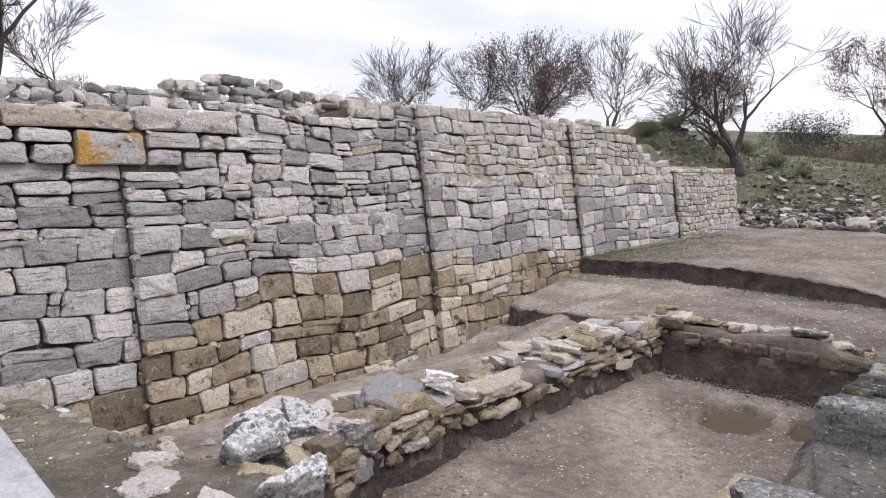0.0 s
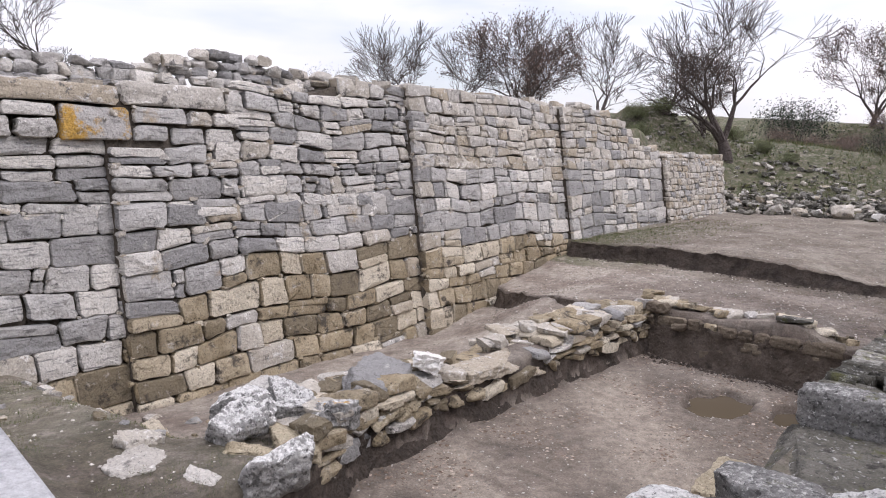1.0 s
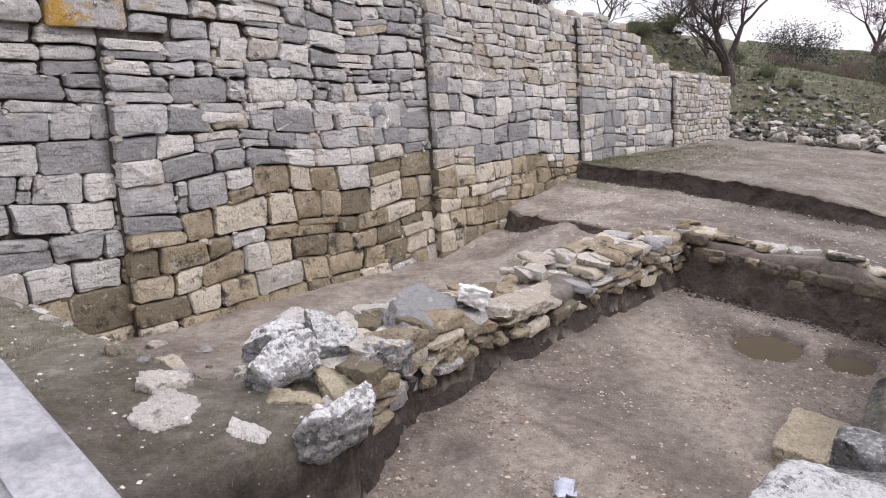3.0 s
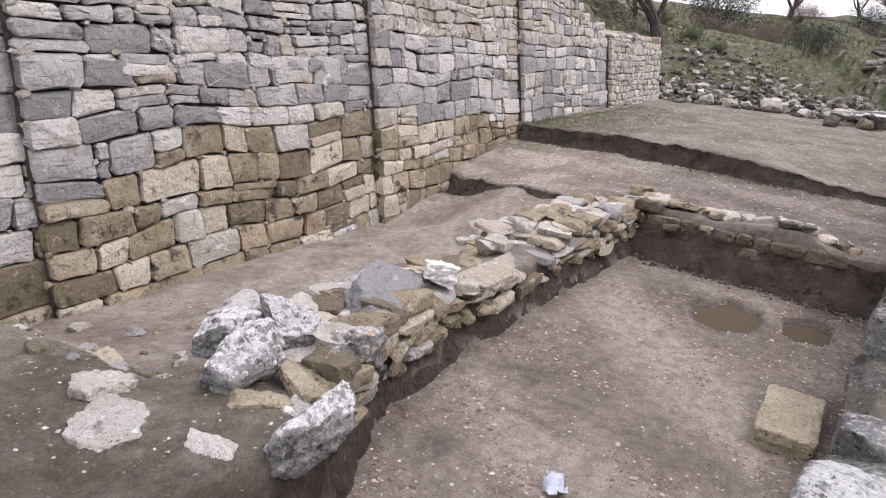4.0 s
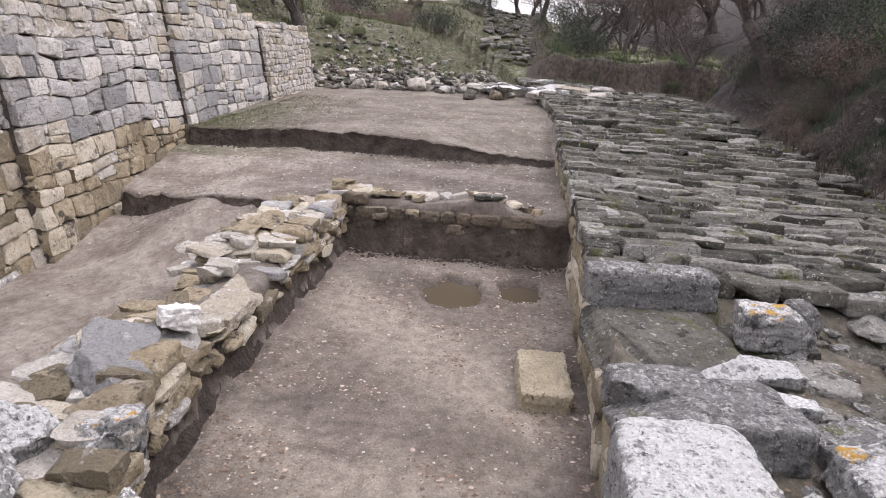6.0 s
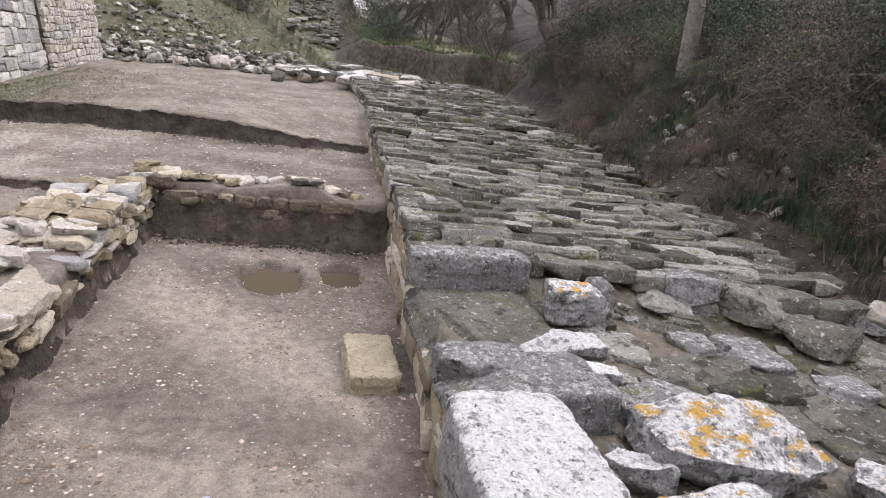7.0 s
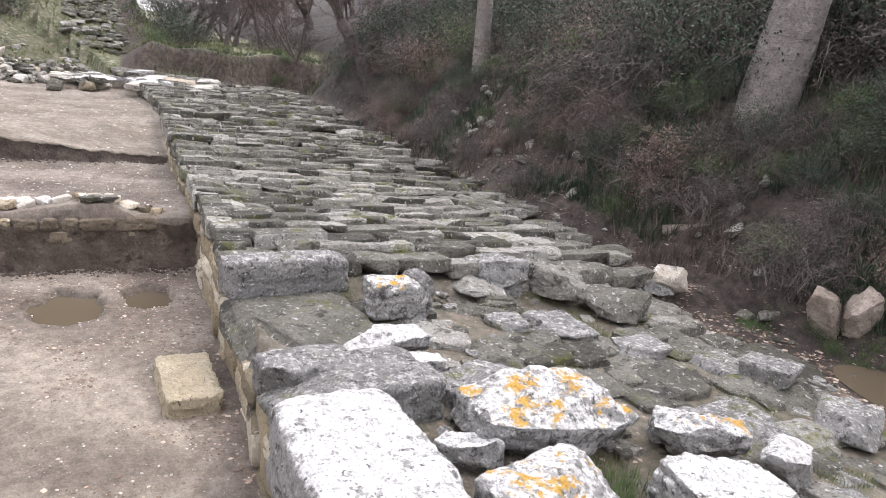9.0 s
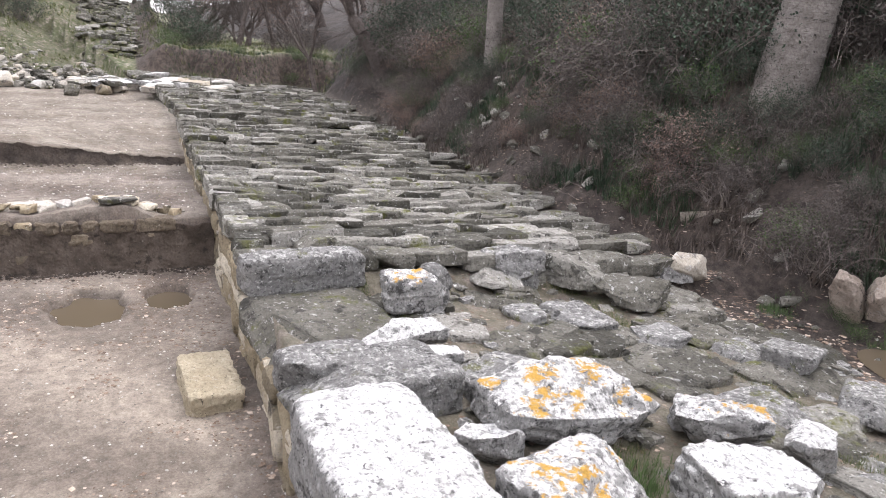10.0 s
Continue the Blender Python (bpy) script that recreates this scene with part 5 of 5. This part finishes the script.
# a dead pale branch leaning on the bank
stick = Batch()
for a, b in (((11.4, -13.0, 2.0), (12.4, -13.7, 4.1)), ((12.0, -13.4, 3.2), (12.6, -13.2, 2.6))):
    tube(stick, Vector(a), Vector(b), 0.035, 0.018, 6)
tagged(hold("dead_branch", stick.v, stick.f, mat("bare_pale_wood", ((0.4, 0.36, 0.32), (0.5, 0.46, 0.42)), 9, 0.4, 30)), "dead pale branch leaning among the shrubs", "branch")

# ---------------------------------------------------------------- far rubble, steps
rng = random.Random(19)
pile = Batch()
pile_pale = Batch()
for i in range(900):
    t = rng.random()
    py = 6.6 - 8.2 * t
    px = 25.0 + 0.9 * t + rng.gauss(0, 0.55) + (rng.uniform(0, 5) if i % 3 == 0 else 0)
    s = 0.09 + 0.36 * rng.random() ** 2
    v, f = rock(rng, (s, s * rng.uniform(0.7, 1.4), s * rng.uniform(0.35, 0.8)), 9, 4, 0.06)
    pz = ground(px, py)[0] + max(0, 0.75 - 0.6 * abs(px - 25.4 - 0.9 * t)) * rng.random()
    (pile if rng.random() < 0.78 else pile_pale).add(placed(v, pose(px, py, pz + 0.05, rng.uniform(-20, 20), rng.uniform(-20, 20), rng.uniform(0, 180))), f)
for i in range(360):
    px, py = 26 + 7 * rng.random() ** 1.4, rng.uniform(1.0, 12.0)
    s = 0.07 + 0.26 * rng.random() ** 2
    v, f = rock(rng, (s, s * rng.uniform(0.7, 1.4), s * rng.uniform(0.35, 0.8)), 9, 3, 0.06)
    (pile if rng.random() < 0.93 else pile_pale).add(placed(v, pose(px, py, ground(px, py)[0] + 0.04, rng.uniform(-20, 20), rng.uniform(-20, 20), rng.uniform(0, 180))), f)
heap = new("rubble_pile", None)
tagged(heap, "long heap of grey rubble stones at the foot of the grassy hill", "rubble", kind="stuff")
hold("dark_stones", pile.v, pile.f, ROAD, heap)
hold("pale_stones", pile_pale.v, pile_pale.f, PALE, heap)
for bx, by, s, mt in ((24.4, 1.8, 0.8, PALE), (24.2, 3.2, 0.5, PALE), (24.6, 0.6, 0.5, WHITE), (24.5, 4.2, 0.55, PALE), (24.7, -0.3, 0.5, PALE), (22.2, -0.6, 0.55, ROAD), (23.0, -1.6, 0.6, TAN), (24.0, -2.0, 0.6, PALE)):
    boulder("boulder", (s, s * 0.9, s * 0.75), pose(bx, by, ground(bx, by)[0] + s * 0.25, 10, 20, 33 * bx), mt, "squarish loose block lying before the rubble heap", "boulder", int(bx * 10 + by * 7), "blocks before the rubble heap")

steps = new("stairs", None)
tagged(steps, "worn flight of rough stone steps climbing the far slope", "stairs", kind="structure")
for i in range(22):
    sx = 31.0 + 0.85 * i
    sz = 1.3 + 0.115 * i
    y = -0.5 + 0.04 * i + rng.uniform(-0.2, 0.2)
    while y > -3.1 + 0.04 * i:
        w = rng.uniform(0.3, 0.8)
        v, f = rock(rng, (0.8, w, 0.22), 6, 4, 0.05)
        hold("step", placed(v, pose(sx + rng.uniform(-0.15, 0.15), y - w / 2, max(sz, ground(sx, y)[0]) + rng.uniform(-0.05, 0.07), rng.uniform(-4, 4), rng.uniform(-3, 6), rng.uniform(-10, 10))), f, ROAD, steps)
        y -= w
# pale flat slabs at the far end of the road
for i in range(40):
    px, py = rng.uniform(21, 26.3), rng.uniform(-6.5, -0.5)
    if py > road_left(px) + 0.2 and px < 23:
        continue
    s = rng.uniform(0.5, 1.2)
    v, f = rock(rng, (s, s * 0.9, 0.22), 6, 4, 0.04)
    hold("slab", placed(v, pose(px, py, max(ground(px, py)[0], 0.9) + 0.12 + rng.uniform(0, 0.1), rng.uniform(-6, 6), rng.uniform(-4, 8), rng.uniform(0, 180))), f, rng.choice((PALE, ROAD, LICHEN)), road)

for i in range(110):
    bx = rng.uniform(1, 20) if i % 2 else rng.uniform(5, 13)
    by = -8.9 - 0.05 * max(0, bx - 3) - 1.0 * smooth(7, 1, bx) - rng.random() ** 1.5 * 2.0
    s = rng.uniform(0.12, 0.34)
    boulder("loose_rock", (s, s * 0.8, s * 0.5), pose(bx, by, ground(bx, by)[0] + s * 0.1, rng.uniform(-25, 25) + 30, rng.uniform(-25, 25), rng.uniform(0, 180)), ROAD, "loose grey rock lodged in the earth bank", "rock", 700 + i, "rocks on the bank", 4, 7, 0.06)

# ---------------------------------------------------------------- freshly cut earth faces
CUT = mat("dark_cut_soil", ((0.045, 0.036, 0.03), (0.1, 0.08, 0.066)), 3.0, 1.0, 22, spots=((0.14, 0.115, 0.095), 6, 0.6, 0.12), spots2=((0.3, 0.27, 0.23), 38, 0.66, 0.04), vary=0.0)


CUT_BROWN = mat("brown_cut_soil", ((0.075, 0.058, 0.046), (0.15, 0.12, 0.098)), 3.0, 1.0, 22, spots=((0.05, 0.039, 0.032), 4, 0.54, 0.12), spots2=((0.36, 0.32, 0.27), 30, 0.64, 0.04), vary=0.0)


def cut_face(points, top, bottom, out, seed, soil_mat=None):
    """An upright earth face along points; top and bottom give its heights there, out its side."""
    vs, fs = [], []
    rows = 9
    for i, (x, y) in enumerate(points):
        zt, zb = top(x, y), bottom(x, y)
        for k in range(rows):
            f = k / (rows - 1)
            z = zb + (zt - zb) * f
            d = 0.16 * (1 - f) ** 2 + 0.045 * nz(x * 3 + y * 3, z * 5, seed) + 0.02 * nz(x * 11 + y * 11, z * 12, seed)
            vs.append((x + out[0] * d, y + out[1] * d, z + (0.015 + 0.03 * f) * nz(x * 4, y * 4, seed) + 0.03 * f * nz(x * 13, y * 13, seed)))
    for i in range(len(points) - 1):
        for k in range(rows - 1):
            a = i * rows + k
            fs.append((a, a + rows, a + rows + 1, a + 1))
    ob = hold("earth_face", vs, fs, soil_mat or CUT, None, "round")
    return tagged(ob, "dark freshly cut soil face with small stones", "earth face", kind="structure")


line = [(cut_line(y) - 0.03, y) for y in [-3.4 + 0.06 * i for i in range(145)]]
cut_face(line, lambda x, y: ground(x + 0.25, y)[0] - 0.01, lambda x, y: ground(x - 0.15, y)[0] - 0.03, (-1, 0), 1)
line = [(far_pit(y) - 0.06, y) for y in [-3.4 + 0.05 * i for i in range(73)]]
cut_face(line, lambda x, y: min(ground(x + 0.25, y)[0] - 0.02, 0.3), lambda x, y: -0.36, (-1, 0), 2, CUT_BROWN)
line = [(x, pit_left(x) - 0.07) for x in [-2.2 + 0.05 * i for i in range(150)]]
cut_face(line, lambda x, y: 0.08, lambda x, y: -0.36, (0, -1), 3, CUT)
line = [(5.6 + 0.48 * max(0, y - 1.0) - 0.3 * nz(y * 1.4, 2.0) - 0.1, y) for y in [0.9 + 0.06 * i for i in range(67)]]
cut_face(line, lambda x, y: ground(x + 0.35, y)[0] - 0.01, lambda x, y: ground(x - 0.25, y)[0] - 0.03, (-1, 0), 4, CUT_BROWN)

# ---------------------------------------------------------------- water, pebbles, litter and grass
for px, py, rx, ry, lab in ((3.78, -1.8, 0.62, 0.44, "shallow puddle of muddy water in the pit floor"), (4.0, -2.7, 0.42, 0.3, "small shallow puddle of muddy water in the pit floor"), (-1.35, -9.95, 1.1, 0.6, "still muddy pool at the foot of the bank")):
    ring = [(px + rx * math.cos(2 * math.pi * k / 40), py + ry * math.sin(2 * math.pi * k / 40), 0) for k in range(40)]
    z = -0.4 if px > 0 else ground(px, py)[0] + 0.03
    ob = hold("puddle", [(a, b, z) for a, b, _ in ring], [tuple(range(40))], water, None, False)
    tagged(ob, lab, "puddle")


def scatter(name, count, spot, size, material, label, category, flat=0.5, seed=1):
    r = random.Random(seed)
    b = Batch()
    made = 0
    while made < count:
        x, y = spot(r)
        if x is None:
            continue
        z = ground(x, y)[0]
        s = size[0] + (size[1] - size[0]) * r.random() ** 3
        turn = r.uniform(0, math.pi)
        c, sn = math.cos(turn), math.sin(turn)
        pts = []
        for ax, ay, az in ((1, 0, 0), (0.2, 0.8, 0.1), (-0.9, 0.3, 0), (-0.3, -0.75, 0), (0.1, 0.1, flat), (0, 0, -flat)):
            jx, jy = ax * s * r.uniform(0.7, 1.2), ay * s * r.uniform(0.7, 1.2)
            pts.append((x + c * jx - sn * jy, y + sn * jx + c * jy, z + az * s + 0.15 * s))
        b.add(pts, [(0, 1, 4), (1, 2, 4), (2, 3, 4), (3, 0, 4), (1, 0, 5), (2, 1, 5), (3, 2, 5), (0, 3, 5)])
        made += 1
    return tagged(hold(name, b.v, b.f, material, None, False), label, category, kind="stuff")


def in_pit(r):
    x, y = r.uniform(-2.6, 5.3), r.uniform(-3.3, 0.1)
    return (x, y) if y < pit_left(x) - 0.12 else (None, None)


def in_pit_corner(r):
    x, y = in_pit(r)
    if x is None:
        return None, None
    near_wall = min(pit_left(x) - y, 5.35 - x, y + 3.4)
    return (x, y) if nz(x * 1.3, y * 1.3, 4) - 0.35 * near_wall > -0.28 + r.uniform(-0.1, 0.1) else (None, None)


def on_terraces(r):
    if r.random() < 0.4:
        x, y = r.uniform(5.7, 9.6), r.uniform(-3.3, 4.6)
    else:
        x, y = 9.8 + 14 * r.random() ** 1.6, r.uniform(-3.3, 5.0)
    return x, y


def on_mound(r):
    if r.random() < 0.55:
        return r.uniform(-4.2, -1.6), r.uniform(-1.3, 4.2)
    return r.uniform(-2, 5.5), r.uniform(1.0, 4.3)


def on_road(r):
    return r.uniform(-3, 9), r.uniform(-9.2, -3.7)


def on_bank(r):
    x = r.uniform(-3, 22)
    edge = -8.7 - 0.05 * max(0, x - 3)
    return x, edge - abs(r.gauss(0, 1.3))


scatter("pebbles", 5200, in_pit, (0.004, 0.022), PEBBLE, "small pale pebbles and sherds on the pit floor", "pebbles", seed=1)
scatter("pebbles", 8000, on_terraces, (0.006, 0.036), PEBBLE, "loose gravel strewn over the terraces", "pebbles", seed=2)
scatter("pebbles", 3000, on_mound, (0.004, 0.026), PEBBLE, "pebbles and shell bits in the trodden earth", "pebbles", seed=3)
scatter("leaf_litter", 3600, in_pit_corner, (0.012, 0.035), LITTER, "dry fallen leaves gathered along the pit edges", "leaf litter", 0.12, seed=4)
scatter("leaf_litter", 7500, on_road, (0.012, 0.035), LITTER, "dry leaves caught between the paving slabs", "leaf litter", 0.15, seed=5)
scatter("bank_stones", 420, on_bank, (0.02, 0.09), ROAD, "loose stones scattered on the earth bank", "stones", 0.5, seed=6)
scatter("leaf_litter", 9000, on_bank, (0.02, 0.05), LITTER, "dry leaves covering the earth bank", "leaf litter", 0.15, seed=7)


def cut_foot(r):
    y = r.uniform(-3.3, 4.6)
    if r.random() < 0.6:
        return cut_line(y) - 0.12 - abs(r.gauss(0, 0.14)), y
    y = r.uniform(-3.3, 0.0)
    return far_pit(y) - 0.2 - abs(r.gauss(0, 0.12)), y


scatter("clods", 1500, cut_foot, (0.01, 0.05), CUT, "crumbled dark clods at the foot of the cut earth", "clods", 0.6, seed=12)


def tufts(count, spot, height, label, seed, material=None):
    r = random.Random(seed)
    b = Batch()
    made = 0
    while made < count:
        x, y = spot(r)
        if x is None:
            continue
        z = ground(x, y)[0] - 0.005
        for _ in range(6):
            w = r.uniform(0, 6.28)
            h = height * r.uniform(0.5, 1.2)
            px, py = x + r.gauss(0, 0.02), y + r.gauss(0, 0.02)
            dx, dy = math.cos(w) * h * 0.5, math.sin(w) * h * 0.5
            b.add([(px - dy * 0.08, py + dx * 0.08, z), (px + dy * 0.08, py - dx * 0.08, z), (px + dx, py + dy, z + h)], [(0, 1, 2)])
        made += 1
    return tagged(hold("grass", b.v, b.f, material or GRASS, None, False), label, "grass", kind="stuff")


def grassy(r):
    x, y = r.uniform(-4.4, -1.9), r.uniform(-1.4, 4.3)
    return (x, y) if nz(x * 1.1, y * 1.1, 8) > 0.05 else (None, None)


def grassy_foot(r):
    x, y = 11 + 9 * r.random() ** 1.5, 5.2 - 2.4 * r.random() ** 2
    return (x, y) if y < wall_face(x, 0.4) - 0.1 else (None, None)


def grassy_hill(r):
    x, y = r.uniform(26.5, 46), r.uniform(-12, 12)
    return (x, y) if nz(x * 0.5, y * 0.5, 8) > -0.15 else (None, None)


def grassy_blocks(r):
    cx, cy = r.choice(((-2.15, -5.1), (-2.0, -5.35), (-2.45, -5.0), (1.0, -10.0), (-0.3, -10.4)))
    return cx + r.gauss(0, 0.12), cy + r.gauss(0, 0.14)


def plateau(r):
    x, y = r.uniform(-3, 8), 6.4 + 2.5 * r.random() ** 1.5
    return (x, y) if nz(x * 0.8, y * 0.8, 3) > -0.1 else (None, None)


def bank_growth(r):
    x = r.uniform(-1.5, 20)
    by = -9.3 - 0.05 * max(0, x - 3) - 1.3 * smooth(7, 1, x) - 4.2 * r.random() ** 1.2
    return (x, by) if nz(x * 0.6, by * 0.6, 21) > 0.28 * smooth(4, 9, x) - 0.12 else (None, None)


def bank_straw(r):
    x = r.uniform(-1.5, 18)
    by = -9.1 - 0.05 * max(0, x - 3) - 1.3 * smooth(7, 1, x) - 3.6 * r.random()
    return (x, by) if nz(x * 0.8, by * 0.8, 33) > -0.05 else (None, None)


BANK_GREEN = mat("dark_green_undergrowth", ((0.03, 0.048, 0.03), (0.06, 0.084, 0.046)), 1.2, 0.1, 10, rough=0.7, vary=0.35)
STRAW = mat("withered_straw", ((0.075, 0.06, 0.052), (0.15, 0.122, 0.104)), 1.5, 0.1, 12, rough=0.8, vary=0.35)
tufts(5200, bank_growth, 0.26, "dark green undergrowth covering the earth bank", 21, BANK_GREEN)
tufts(2600, bank_straw, 0.3, "withered straw and stalks on the earth bank", 22, STRAW)
def mossy(r):
    x, y = r.uniform(-2.4, 2.0), r.uniform(-7.6, -4.1)
    return (x, y) if nz(x * 1.5, y * 1.5, 15) > 0.18 else (None, None)


def gully(r):
    x, y = r.uniform(26.2, 29.5), r.uniform(-12.5, -3.6)
    return (x, y) if nz(x * 0.7, y * 0.7, 6) > -0.2 else (None, None)


tufts(1300, gully, 0.15, "rank dark grass hanging over the gully's edge", 24, BANK_GREEN)
tufts(3200, mossy, 0.055, "moss and short grass between the paving slabs", 23)
tufts(1400, grassy, 0.04, "short sparse grass on the trodden mound", 1)
tufts(1500, grassy_foot, 0.07, "short green grass at the foot of the wall", 2)
tufts(5200, grassy_hill, 0.22, "long grass on the far hillside", 3)
tufts(420, grassy_blocks, 0.09, "bright green weeds between the blocks", 4, LEAF_BRIGHT)
tufts(700, on_terraces, 0.045, "withered tufts of grass on the terraces", 6)
tufts(1400, plateau, 0.16, "dry grass on the terrace above the wall", 5)

# crumpled pale cloth or plastic left in the pit
bm = bmesh.new()
bmesh.ops.create_grid(bm, x_segments=14, y_segments=10, size=0.5)
bmesh.ops.delete(bm, geom=[v for v in bm.verts if math.hypot(v.co.x, v.co.y) > 0.42 + 0.2 * nz(v.co.x * 4, v.co.y * 4, 9)], context="VERTS")
for v in bm.verts:
    v.co.x *= 0.36
    v.co.y *= 0.26
    v.co.z = 0.06 + 0.1 * nz(v.co.x * 9, v.co.y * 11, 3) + 0.05 * nz(v.co.x * 22, v.co.y * 22, 5)
me = bpy.data.meshes.new("plastic_sheet")
bm.to_mesh(me)
bm.free()
me.materials.append(mat("pale_blue_plastic", ((0.42, 0.45, 0.52), (0.5, 0.53, 0.6)), 5, 0.1, 20, rough=0.4, vary=0.0))
me.shade_smooth()
sheet = new("plastic_sheet", me)
sheet.matrix_world = pose(-0.98, -1.72, -0.3, 0, 0, 25)
sheet.modifiers.new("thickness", "SOLIDIFY").thickness = 0.006
tagged(sheet, "crumpled pale blue plastic sheet on the pit floor", "plastic sheet")
